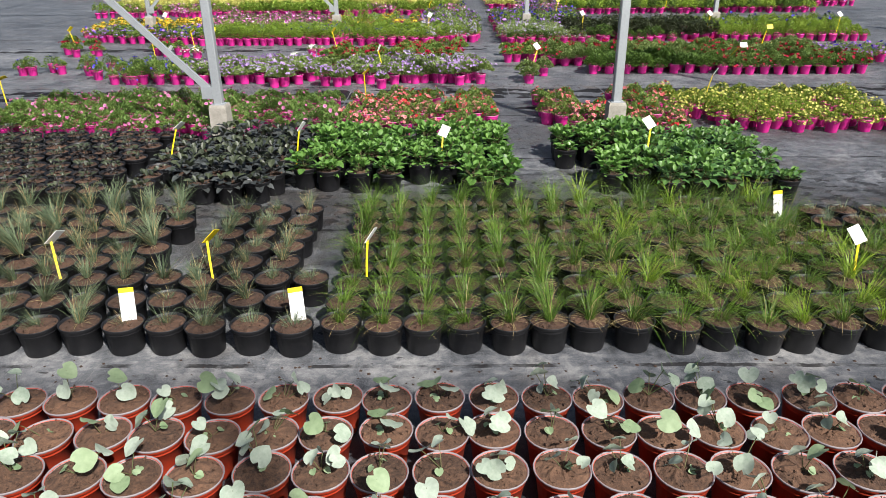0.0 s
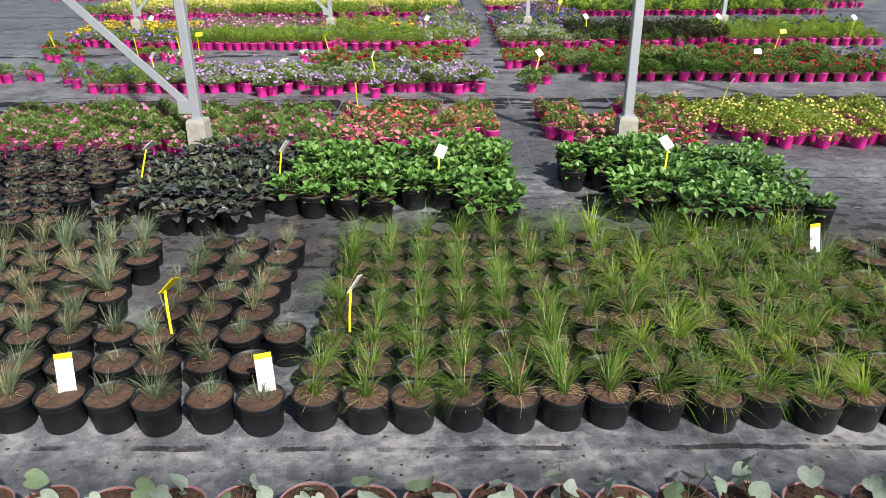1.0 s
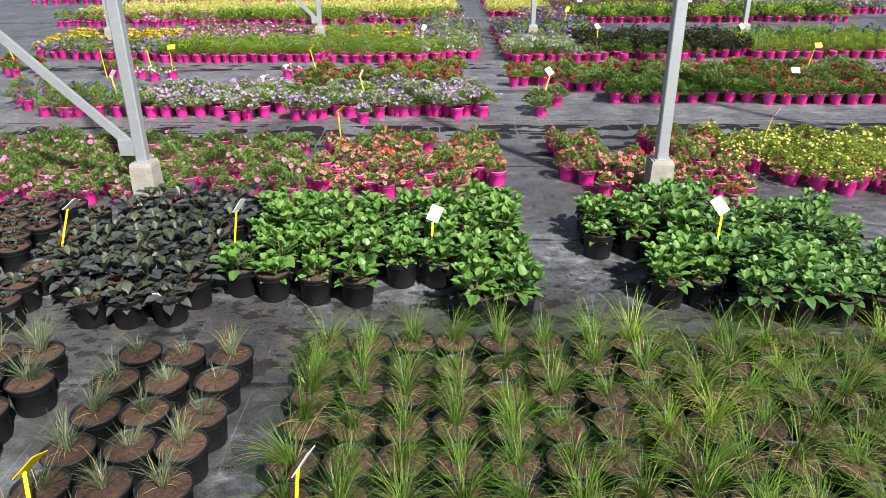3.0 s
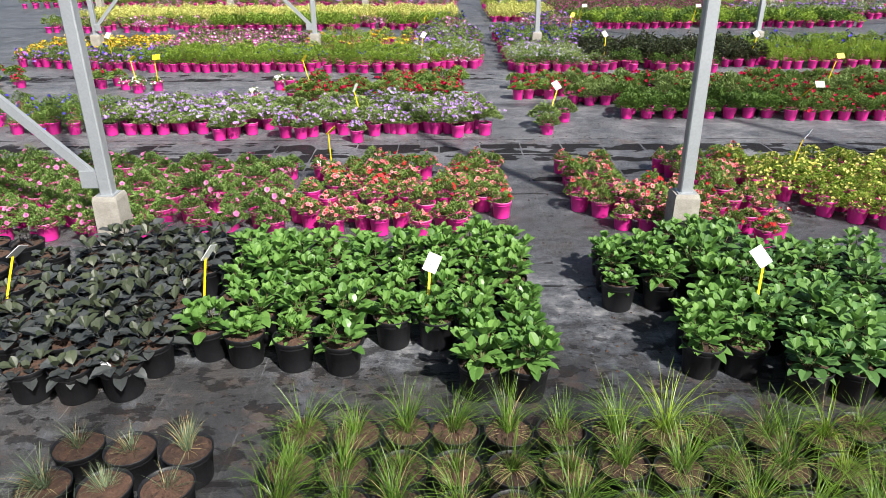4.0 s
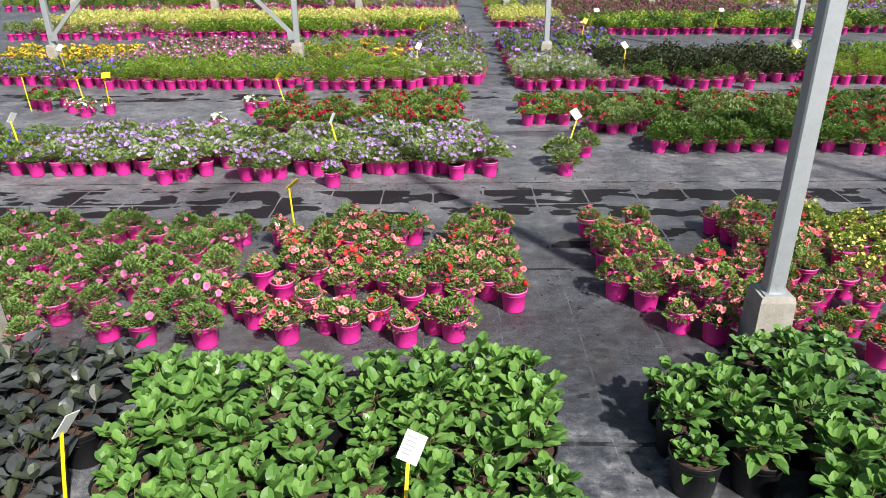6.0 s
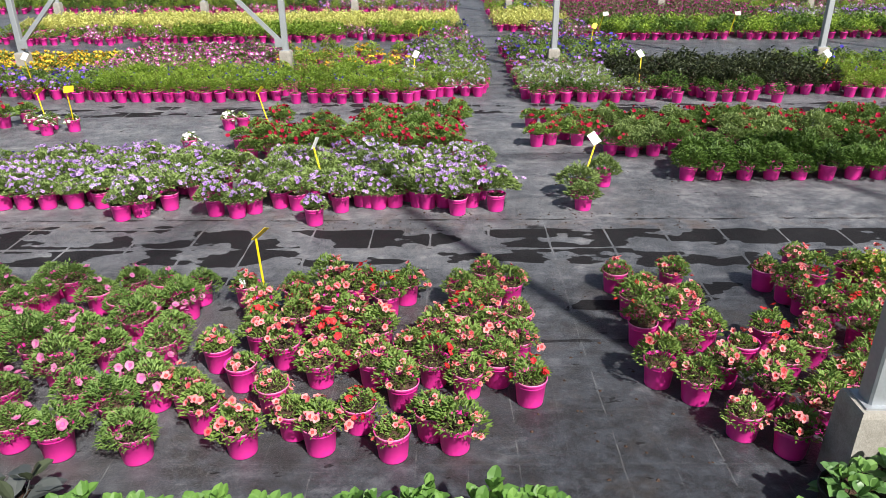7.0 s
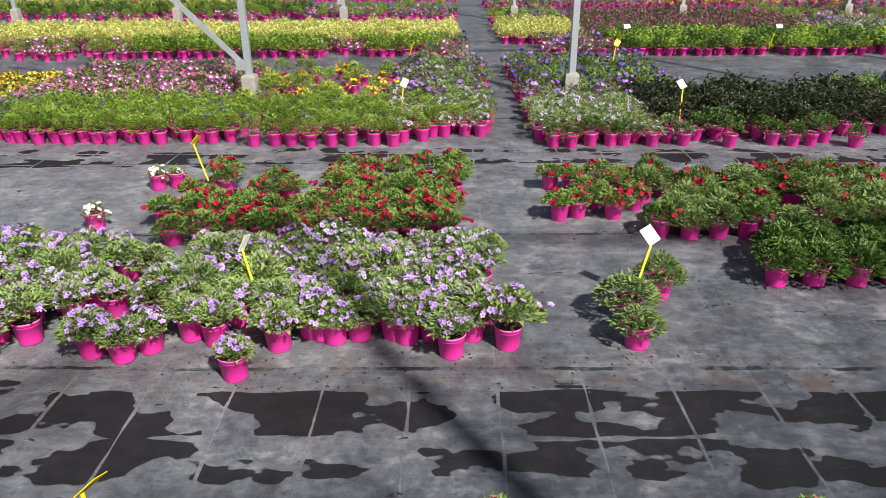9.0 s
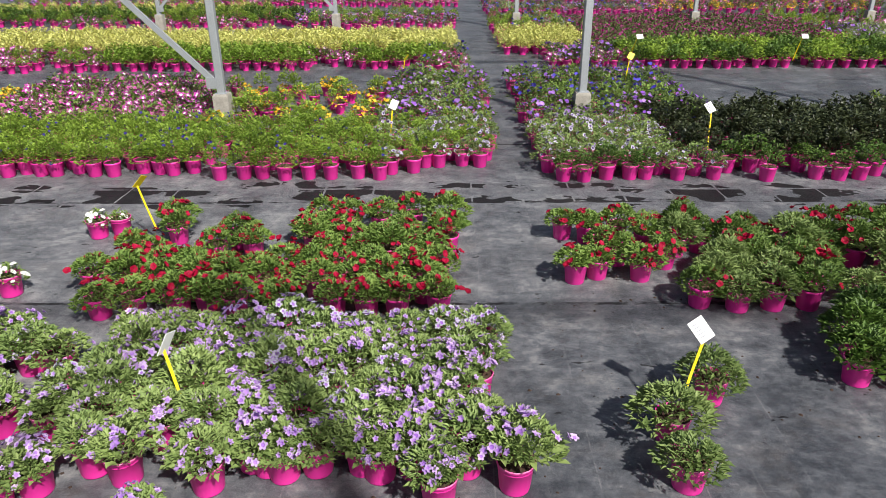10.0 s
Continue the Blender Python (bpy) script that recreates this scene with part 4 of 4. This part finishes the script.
# ---------------------------------------------------------------- broad-leaved beds in black pots
plant(hexed(-4.65, -2.42, 3.96, 5.62, 0.222, 0.2, rng), BLACKLEAF)
plant(hexed(-2.1, -1.1, 4.12, 5.62, 0.228, 0.212, rng, stagger=0.25, keep=lambda x, y: x > -1.96 and not (y < 4.25 and x < -1.72)), SLATE)
for j in range(7):
    SLATE.put(-2.09 - 0.015 * j + rng.uniform(-0.02, 0.02), 4.06 + 0.22 * j, 0.72)
plant([(-0.68, 4.41), (-0.42, 4.37), (-0.17, 4.34), (-0.88, 4.47), (0.07, 4.58), (0.3, 4.57)], GREEN)
plant(hexed(-1.125, -0.08, 4.6, 5.58, 0.235, 0.222, rng, stagger=0.35, keep=lambda x, y: x > -0.84 - 0.12 * (y - 4.5)), GREEN)
plant([(0.08, 4.83), (0.3, 4.82), (0.1, 5.06), (0.32, 5.06), (0.1, 5.29), (0.32, 5.29), (0.1, 5.53), (0.31, 5.53)], GREEN)
plant(hexed(0.515, 0.76, 4.13, 5.58, 0.215, 0.225, rng, stagger=0.1), GREEN)
plant(hexed(1.37, 1.68, 4.99, 5.56, 0.225, 0.215, rng, stagger=0.0), GREEN)
plant(hexed(1.62, 1.95, 4.3, 5.56, 0.225, 0.212, rng, stagger=0.2, keep=lambda x, y: x > 1.76 or y < 4.6), GREEN)
plant([(1.84, 5.68), (2.02, 5.7), (2.22, 5.72)], DEEP)
plant(hexed(2.06, 2.98, 4.1, 5.5, 0.225, 0.208, rng, stagger=0.4), DEEP)

# ---------------------------------------------------------------- pink, coral and yellow beds
def columns(x0, x1, px, y0, y1, py, r, keep=None):
    out, k, x = [], 0, x0
    while x <= x1 + 1e-6:
        y = y0 + (py / 2 if k % 2 else 0)
        while y <= y1 + 1e-6:
            p = (x + r.uniform(-0.022, 0.022), y + r.uniform(-0.028, 0.028))
            if r.random() > 0.02 and (keep is None or keep(*p)):
                out.append(p)
            y += py
        x += px
        k += 1
    return out


CORAL.shift = CORAL_RED.shift = 0.014
PINKS.shift = 0.02
plant([(-0.47, 6.09), (-0.14, 6.1), (0.17, 6.06), (0.43, 6.11), (-0.68, 6.25), (-0.27, 6.2), (0.01, 6.24), (0.33, 6.19), (-0.78, 6.36), (-0.4, 6.38), (0.19, 6.4), (0.78, 6.43),
       (-0.59, 6.55), (0.49, 6.49), (-0.22, 6.58), (0.04, 6.58), (0.33, 6.58), (0.64, 6.58), (-0.75, 6.71), (-0.42, 6.74), (-0.11, 6.73), (0.2, 6.73), (0.49, 6.74), (-0.57, 6.85),
       (0.75, 6.77), (-0.24, 6.86), (0.04, 6.88), (0.33, 6.9), (0.63, 6.87), (-0.12, 7.04), (0.78, 7.04), (0.48, 7.06), (-0.64, 7.16), (-0.26, 7.18), (0.05, 7.25), (0.62, 7.17),
       (-0.16, 7.36), (0.47, 7.35), (0.15, 7.4), (0.76, 7.39), (0.62, 7.55)], CORAL, CORAL, CORAL, CORAL, CORAL_RED)
plant([(-0.41, 7.04), (-0.42, 7.22), (-0.48, 7.33), (-0.31, 7.49), (-0.08, 7.47), (-0.6, 7.02), (-0.78, 7.38)], CORAL, CORAL, CORAL, CORAL, CORAL_RED)
plant([(1.83, 6.08), (1.67, 6.19), (2.02, 6.24), (1.55, 6.44), (1.86, 6.38), (2.2, 6.44), (1.41, 6.57), (1.72, 6.57), (2.03, 6.6), (1.57, 6.74), (1.87, 6.73), (1.42, 6.93), (1.73, 6.9),
       (2.04, 6.89), (2.3, 6.9), (2.55, 6.9), (1.57, 7.06), (1.44, 7.23), (1.75, 7.23), (2.59, 7.21), (1.55, 7.37), (2.39, 7.4), (1.41, 7.54), (1.75, 7.55), (2.32, 7.56), (2.6, 7.53), (2.61, 7.81)], CORAL, CORAL, CORAL, CORAL, CORAL_RED)
plant(columns(2.25, 2.8, 0.165, 5.85, 6.8, 0.3, rng), CORAL, CORAL, CORAL_RED)
plant([(2.83, 7.59), (2.99, 7.61), (2.9, 7.37), (2.75, 7.05), (2.44, 7.08), (2.42, 7.25), (2.75, 7.2)], CORAL, CORAL, CORAL, CORAL, CORAL_RED)
plant([(-0.9, 6.05), (-1.46, 6.12), (-1.24, 6.07), (-1.06, 6.25), (-1.29, 6.37), (-0.95, 6.4), (-1.12, 6.55), (-1.48, 6.57), (-1.05, 6.76), (-1.81, 6.87), (-1.48, 6.86), (-1.06, 6.92),
       (-1.66, 7.03), (-1.44, 7.19), (-1.09, 7.23), (-1.94, 7.31), (-1.07, 7.4), (-1.85, 7.46), (-1.3, 6.72), (-1.27, 6.98), (-1.62, 6.35), (-1.66, 6.7), (-1.28, 7.18), (-1.28, 7.42), (-1.62, 7.3), (-1.47, 7.45)], PINKS)
plant(columns(-4.7, -1.72, 0.18, 6.02, 7.52, 0.27, rng, lambda x, y: rng.random() > 0.05 and not (x > -1.9 and 6.8 < y < 7.5)), PINKS)
plant(columns(2.95, 5.2, 0.175, 6.15, 7.5, 0.27, rng, lambda x, y: y > 6.6 - (x - 2.9) * 0.8), YELLOW)

# ---------------------------------------------------------------- lavender bed and what stands beside it
plant([(-0.61, 8.63), (-1.42, 8.83), (-1.24, 8.79), (-1.13, 8.88), (-0.45, 8.9), (-0.16, 8.97), (0.23, 8.97), (0.47, 8.83), (0.58, 9.0), (0.77, 8.91), (-0.8, 8.95), (-2.0, 8.82), (-2.12, 8.74), (-0.95, 9.0), (-0.3, 9.03), (-1.69, 9.2), (-1.24, 9.22), (-1.02, 9.2), (-1.47, 9.24)], LAVENDER)
plant(hexed(-3.4, 0.72, 8.99, 9.99, 0.198, 0.178, rng, 0.025, lambda x, y: (x < -1.75 or y > 9.05 or -0.3 < x < 0.4) and not (-1.75 < x < -0.85 and (y < 9.25 or rng.random() < 0.25))), LAVENDER, LAVENDER, LAVENDER, LAVENDER, LAVENDER2)
plant(hexed(-4.5, -3.6, 9.02, 9.9, 0.22, 0.2, rng, 0.02), NAVY)
plant([(-4.2, 9.0), (-4.9, 9.4), (-5.7, 9.9), (-5.9, 10.05), (-6.1, 9.8), (-6.25, 9.8), (-5.2, 9.75), (-5.45, 10.3), (-5.0, 10.1), (-4.75, 9.8)], NAVY)
plant([(1.46, 8.92), (1.47, 9.2), (1.73, 9.48)], SHRUB)
plant(hexed(2.51, 4.2, 9.64, 9.65, 0.24, 0.3, rng), SHRUB_DEEP)
plant(hexed(2.62, 4.3, 9.86, 10.2, 0.24, 0.2, rng), SHRUB_DEEP)
plant([(1.32, 11.42), (1.48, 11.35), (1.3, 10.72), (1.45, 10.78), (1.72, 10.75), (1.62, 10.98), (1.92, 10.93), (1.85, 11.2), (1.55, 11.12), (1.7, 11.38)], RED)
plant(hexed(1.99, 2.8, 10.38, 10.62, 0.215, 0.2, rng, 0.03), SHRUB, RED_DEEP)
plant(hexed(2.04, 6.3, 10.75, 11.5, 0.205, 0.2, rng, 0.035, thin=0.16), RED_DEEP, RED_DEEP, SHRUB)
plant(hexed(2.95, 6.3, 10.45, 10.6, 0.21, 0.2, rng, 0.025), RED_DEEP, SHRUB)
plant(hexed(4.4, 6.6, 9.5, 10.35, 0.205, 0.21, rng, 0.02), RED_DEEP)
plant(hexed(6.45, 7.6, 10.5, 11.2, 0.21, 0.21, rng, 0.02), VIOLET)
plant(hexed(-1.5, -0.45, 10.3, 10.72, 0.2, 0.2, rng, 0.03, thin=0.08), RED)
plant(hexed(-0.4, 0.52, 10.3, 11.6, 0.215, 0.21, rng, 0.04, thin=0.12), RED)
plant([(-1.06, 11.02), (-0.83, 11.08), (-1.44, 11.35), (-0.47, 11.3), (-1.6, 11.0), (-1.45, 10.95), (-1.5, 11.5), (-0.98, 11.25), (-1.7, 10.6)], RED)
plant([(-2.07, 11.45), (-1.92, 11.5), (-2.2, 10.55), (-4.04, 11.27), (-3.81, 11.42), (-4.31, 11.5), (-4.1, 11.5)], WHITE)
plant([(-4.7, 11.6), (-4.55, 11.8), (-4.9, 11.75), (-5.95, 11.7), (-6.3, 11.6), (-6.15, 11.95), (-6.6, 11.9), (-6.7, 12.3)], RED)

# ---------------------------------------------------------------- long green bed and its neighbours
plant(hexed(-4.45, -1.85, 12.92, 12.93, 0.17, 0.3, rng, 0.06), LEAFY)
plant(hexed(-1.58, -0.1, 12.79, 12.8, 0.205, 0.3, rng, 0.03), LEAFY)
plant(hexed(-4.4, -0.3, 13.09, 14.15, 0.19, 0.19, rng, 0.03, lambda x, y: not (-1.82 < x < -1.55 and y < 13.4)), LEAFY)
plant(hexed(-0.2, 0.9, 12.95, 14.2, 0.18, 0.2, rng, 0.03, lambda x, y: not (x > 0.3 and y < 13.1)), LILAC, LEAFY, LILAC)
plant([(1.52, 12.72), (1.7, 12.7), (1.91, 12.76), (2.12, 12.76), (2.26, 12.77), (2.54, 12.74), (2.73, 12.87), (2.87, 12.76), (1.45, 13.3), (2.4, 12.9)], GREENLET, LILAC)
plant(hexed(1.42, 2.62, 12.95, 14.2, 0.18, 0.19, rng, 0.02), LILAC)
plant([(3.27, 12.97), (3.32, 12.7), (3.72, 12.97), (3.78, 12.76), (3.97, 12.72), (4.16, 12.74), (4.58, 12.67), (3.32, 13.4), (3.05, 12.95), (4.35, 12.85)], GREENLET)
plant(hexed(2.75, 5.5, 13.15, 14.75, 0.22, 0.21, rng, 0.04, thin=0.1), NIGHT)
plant(hexed(5.65, 8.4, 12.95, 14.0, 0.21, 0.21, rng, 0.03), LIME, LIME, LEAFY)
plant(hexed(-6.9, -4.6, 13.1, 14.1, 0.2, 0.2, rng, 0.03, lambda x, y: y > 12.9 + (-4.6 - x) * 0.25), VIOLET, NAVY)

# ---------------------------------------------------------------- far beds, too many to count
FAR = [
    ([GOLD], (-7.4, -5.0, 14.3, 15.9, 0.05), "golden orange flowers in magenta pots"),
    ([STAR, STARWHITE], (-5.0, -2.5, 14.3, 16.8, 0.05), "magenta and white striped petunias in magenta pots"),
    ([GOLD, GOLD, LEAFY], (-2.4, -0.3, 14.35, 16.5, 0.55), "golden flowers among green in magenta pots"),
    ([PURPLE, PURPLE, LILAC, NAVY], (-0.2, 0.95, 14.35, 17.3, 0.03), "purple petunias in magenta pots beside the aisle"),
    ([PURPLE, BLUE, NAVY], (1.42, 3.4, 14.4, 17.3, 0.03), "purple and blue petunias in magenta pots"),
    ([NAVY, LIME, BLUE], (5.65, 8.8, 14.3, 15.2, 0.12), "deep blue petunias in magenta pots"),
    ([STAR, LEAFY], (-9.0, -5.2, 18.2, 19.2, 0.4), "a few magenta petunias in magenta pots with gaps"),
    ([BUSHY_LIME], (-5.2, -1.9, 18.35, 19.4, 0.05), "fresh green bushy plants in magenta pots"),
    ([BUSHY_LIME], (-1.0, 0.3, 18.5, 19.4, 0.05), "fresh green bushy plants in magenta pots"),
    ([BUSHY_LIME, STAR], (-1.9, -1.0, 18.7, 19.4, 0.35), "fresh green plants with gaps in magenta pots"),
    ([STAR, BLUE], (0.1, 0.75, 18.0, 19.3, 0.15), "pink and blue petunias beside the aisle in magenta pots"),
    ([CREAM], (-9.0, 0.6, 19.6, 21.5, 0.0), "cream yellow plants in magenta pots"),
    ([CREAM], (1.55, 3.0, 19.9, 21.8, 0.0), "cream yellow plants in magenta pots beside the aisle"),
    ([PURPLE, STAR], (2.2, 3.2, 18.4, 19.7, 0.2), "purple and pink petunias in magenta pots"),
    ([BUSHY, BUSHY_LIME], (3.4, 10.0, 18.4, 19.9, 0.08), "dense green bushy plants in magenta pots"),
    ([CRIMSON], (3.2, 8.0, 20.1, 24.4, 0.0), "dark magenta petunias in magenta pots"),
    ([LILAC, PURPLE], (8.1, 12.0, 20.1, 22.4, 0.0), "violet and white petunias in magenta pots"),
    ([LILAC, LEAFY, BLUE], (1.5, 3.1, 22.2, 25.4, 0.0), "white and blue petunias among green in magenta pots"),
    ([CRIMSON, STAR, LEAFY], (8.2, 13.0, 22.7, 25.2, 0.0), "mixed magenta petunias in magenta pots"),
    ([LEAFY, STAR], (-9.5, -4.0, 23.6, 24.4, 0.35), "green and pink plants in magenta pots with gaps"),
    ([BUSHY, LEAFY], (-13.0, -3.4, 24.5, 26.2, 0.0), "green plants in magenta pots"),
    ([STAR, LEAFY, PURPLE], (-3.3, 0.7, 23.6, 26.2, 0.1), "pink and purple petunias in magenta pots"),
    ([CREAM, LEAFY], (-13.0, -4.5, 26.4, 27.6, 0.0), "pale yellow plants in magenta pots"),
    ([PURPLE, LILAC, BLUE], (1.5, 5.8, 26.4, 28.6, 0.0), "violet and white petunias in magenta pots"),
    ([GOLD, CRIMSON, STAR], (6.0, 13.0, 26.8, 29.0, 0.05), "mixed golden and magenta flowers in magenta pots"),
    ([STAR, LEAFY, PURPLE], (-13.0, 0.6, 29.2, 31.0, 0.03), "pink and purple petunias in magenta pots"),
    ([STAR, BLUE, LEAFY], (1.6, 14.0, 30.0, 32.0, 0.0), "mixed petunias in magenta pots"),
    ([BUSHY, CREAM, LEAFY], (-14.0, 0.6, 32.6, 34.6, 0.0), "mixed green plants in magenta pots"),
    ([CRIMSON, LEAFY, RED], (1.6, 15.0, 33.4, 35.2, 0.0), "red and magenta petunias in magenta pots"),
    ([LEAFY, STAR, GOLD], (-16.0, 16.0, 36.4, 38.4, 0.0), "mixed bedding plants in magenta pots"),
]
for kinds, (x0, x1, y0, y1, thin), label in FAR:
    wide = 0.2 if y0 < 17 else 0.235 if y0 < 22 else 0.34
    joined(kinds, hexed(x0, x1, y0, y1, wide, wide, rng, 0.06, thin=thin), "flower_bed", label, "far flower beds")


# ---------------------------------------------------------------- plant labels
def bars(s, w, h, z, r, slot=0):
    y = h / 2 - 0.022
    while y > -h / 2 + 0.012:
        x = -w / 2 + 0.01
        s.add([(x, y, z), (x + (w - 0.02) * r.uniform(0.45, 1.0), y, z), (x + (w - 0.02) * 0.5, y + 0.005, z), (x, y + 0.005, z)], [(0, 1, 2, 3)], slot)
        y -= 0.015


def label_stake(top, foot, white, style, lean):
    """A flat yellow stake with a card at its head: card turned towards the path, or edge on."""
    top, foot = Vector(top), Vector(foot)
    root = thing("plant_label", None, "yellow stake with a white handwritten card" if white else "yellow plastic stake with a bent yellow card", "plant label", "plant labels")
    root.location = foot
    s = Shape()
    d = top - foot
    side = Vector((1, 0, 0)) if style != "edge" else Vector((0.75, 0.66, 0))
    back = d.normalized().cross(side)
    v = []
    for t in (0.0, 0.5, 1.0):
        p = d * t + back * 0.006 * math.sin(t * 3.14)
        for u, q in ((-0.0065, -0.0015), (0.0065, -0.0015), (0.0065, 0.0015), (-0.0065, 0.0015)):
            v.append(p + side * u + back * q)
    f = [(a + k, a + (k + 1) % 4, a + 4 + (k + 1) % 4, a + 4 + k) for a in (0, 4) for k in range(4)] + [(8, 9, 10, 11), (3, 2, 1, 0)]
    s.add(v, f)
    part("stake", s.mesh("stake", [STAKE_YELLOW], False), root)
    w, h = 0.076, 0.104
    if style == "edge":
        long = Vector((math.sin(radians(lean)), 0.25, math.cos(radians(lean)))).normalized()
        normal = long.cross(Vector((0.12, 0.93, -0.35))).normalized()
    else:
        normal = Vector((0.05, -0.8, 0.6)).normalized()
        right = UP.cross(normal).normalized() * -1
        long = (normal.cross(right) * -math.cos(radians(lean)) + right * -math.sin(radians(lean))).normalized()
        if long.z < 0 and style == "face":
            long.negate()
    across = long.cross(normal).normalized()
    c = Shape()
    c.box((-w / 2, 0.0, -0.0015), (w / 2, h, 0.0015))
    card = part("card", c.mesh("card", [CARD_WHITE if white else STAKE_YELLOW], False), root, "white card with handwriting" if white else "")
    turn = Matrix((across, long, normal)).transposed().to_4x4()
    card.matrix_basis = Matrix.Translation(d - long * 0.02 - back * 0.004) @ turn
    if white:
        b = Shape()
        bars(b, w, h, 0.0025, random.Random(int(1000 * abs(top.x))))
        part("handwriting", b.mesh("handwriting", [PRINT_GREY], False), card, "faint grey handwritten lines").location = (0, h / 2, 0)
    return root


LABELS = [
    ((-0.15, 2.55, 0.34), (-0.155, 2.45, 0.13), True, "edge", 35),
    ((-1.06, 2.53, 0.35), (-1.03, 2.45, 0.13), False, "edge", 45),
    ((-1.95, 2.53, 0.35), (-1.9, 2.45, 0.13), True, "edge", 45),
    ((2.62, 2.52, 0.34), (2.6, 2.45, 0.13), True, "face", -20),
    ((-2.05, 4.84, 0.41), (-2.12, 4.76, 0.12), True, "edge", 50),
    ((-0.985, 4.85, 0.39), (-1.04, 4.82, 0.0), True, "edge", 35),
    ((0.265, 4.74, 0.37), (0.25, 4.6, 0.15), True, "face", 25),
    ((1.99, 4.6, 0.47), (1.95, 4.5, 0.15), True, "face", -28),
    ((-0.7, 7.4, 0.42), (-0.68, 7.4, 0.0), False, "edge", 50),
    ((3.4, 7.18, 0.42), (3.33, 7.15, 0.1), True, "edge", 40),
    ((-0.7, 9.26, 0.42), (-0.62, 9.2, 0.12), True, "edge", 25),
    ((1.62, 9.37, 0.42), (1.52, 9.27, 0.12), True, "face", -30),
    ((-0.07, 13.7, 0.44), (-0.1, 13.65, 0.12), True, "face", 25),
    ((2.97, 13.3, 0.49), (2.95, 13.2, 0.12), True, "face", -25),
    ((-4.14, 11.42, 0.43), (-4.1, 11.42, 0.1), False, "edge", 50),
    ((-3.77, 11.35, 0.48), (-3.8, 11.42, 0.1), False, "face", 85),
    ((-1.68, 11.36, 0.43), (-1.6, 11.36, 0.1), False, "edge", 40),
    ((4.58, 9.4, 0.44), (4.5, 9.75, 0.12), True, "face", 90),
    ((5.62, 11.0, 0.5), (5.56, 11.03, 0.12), False, "face", 85),
    ((6.06, 18.2, 0.52), (6.04, 18.35, 0.12), True, "face", 90),
    ((2.9, 16.3, 0.5), (2.86, 16.3, 0.12), False, "face", 30),
    ((-3.76, 9.35, 0.42), (-3.7, 9.3, 0.12), True, "edge", 30),
    ((-5.23, 13.16, 0.53), (-5.21, 13.2, 0.12), True, "face", 20),
    ((-0.13, 16.7, 0.43), (-0.17, 16.7, 0.12), False, "edge", 40),
    ((5.49, 13.35, 0.47), (5.42, 13.35, 0.12), True, "face", -30),
    ((7.86, 13.0, 0.47), (7.83, 13.0, 0.12), True, "face", -30),
    ((3.44, 18.1, 0.54), (3.4, 18.4, 0.12), True, "face", 85),
    ((-5.05, 7.3, 0.4), (-5.0, 7.25, 0.0), False, "edge", 70),
    ((-4.95, 11.65, 0.43), (-4.9, 11.6, 0.0), False, "edge", 80),
    ((-6.5, 11.9, 0.42), (-6.4, 11.9, 0.0), False, "edge", 40),
]
for top, foot, white, style, lean in LABELS:
    label_stake(top, foot, white, style, lean)


def price_tag(x, y, z, lean, yaw):
    root = thing("price_tag", None, "white plastic tag with a yellow top in a grass pot", "plant tag", "upright white tags")
    root.matrix_basis = pose(x, y, z, 90 - lean, 0, yaw)
    c, t = Shape(), Shape()
    c.box((-0.036, -0.03, -0.001), (0.036, 0.125, 0.001))
    t.box((-0.036, 0.125, -0.001), (0.036, 0.15, 0.001))
    part("card", c.mesh("card", [CARD_WHITE], False), root)
    part("yellow_strip", t.mesh("yellow_strip", [STAKE_YELLOW], False), root, "yellow top strip")


price_tag(-1.31, 1.985, 0.165, 18, 14)
price_tag(-0.45, 1.985, 0.165, 15, 20)
price_tag(2.6, 3.45, 0.145, 15, 15)


def small_tag(x, y, z, yaw, lean):
    tag = Shape()
    tag.box((-0.016, -0.03, -0.001), (0.016, 0.028, 0.001))
    ob = thing("pot_tag", tag.mesh("pot_tag", [CARD_WHITE], False), "small white plastic tag stuck in a pot", "plant tag", "small white tags")
    ob.matrix_basis = pose(x, y, z, lean, 0, yaw)


small_tag(-1.24, 4.09, 0.185, 75, 40)
small_tag(-0.79, 7.33, 0.165, 20, 50)

# ---------------------------------------------------------------- spilled soil beside the pots
crumbs = Shape()
r = random.Random(21)
for x0, x1, y0, y1, count in ((-2.6, 3.0, 1.62, 1.86, 130), (-1.2, 2.9, 3.62, 4.05, 240), (0.9, 1.5, 4.2, 6.4, 60), (-1.0, 2.4, 8.5, 8.85, 140), (-2.6, 1.6, 8.7, 10.0, 120), (1.0, 3.0, 9.2, 10.6, 70), (-0.2, 1.5, 6.2, 7.6, 50)):
    for _ in range(count):
        cx, cy = r.uniform(x0, x1), r.uniform(y0, y1)
        e = r.uniform(0.003, 0.011)
        ring = [(cx + e * r.uniform(0.6, 1.3) * math.cos(a), cy + e * r.uniform(0.6, 1.3) * math.sin(a), 0.0005) for a in (0, 1.26, 2.5, 3.77, 5.03)]
        crumbs.add(ring + [(cx, cy, e * r.uniform(0.5, 1.0))], [(k, (k + 1) % 5, 5) for k in range(5)])
thing("spilled_soil", crumbs.mesh("spilled_soil", [SOIL_WET], False), "brown crumbs of spilled potting soil on the ground cover", "soil", "", "stuff")
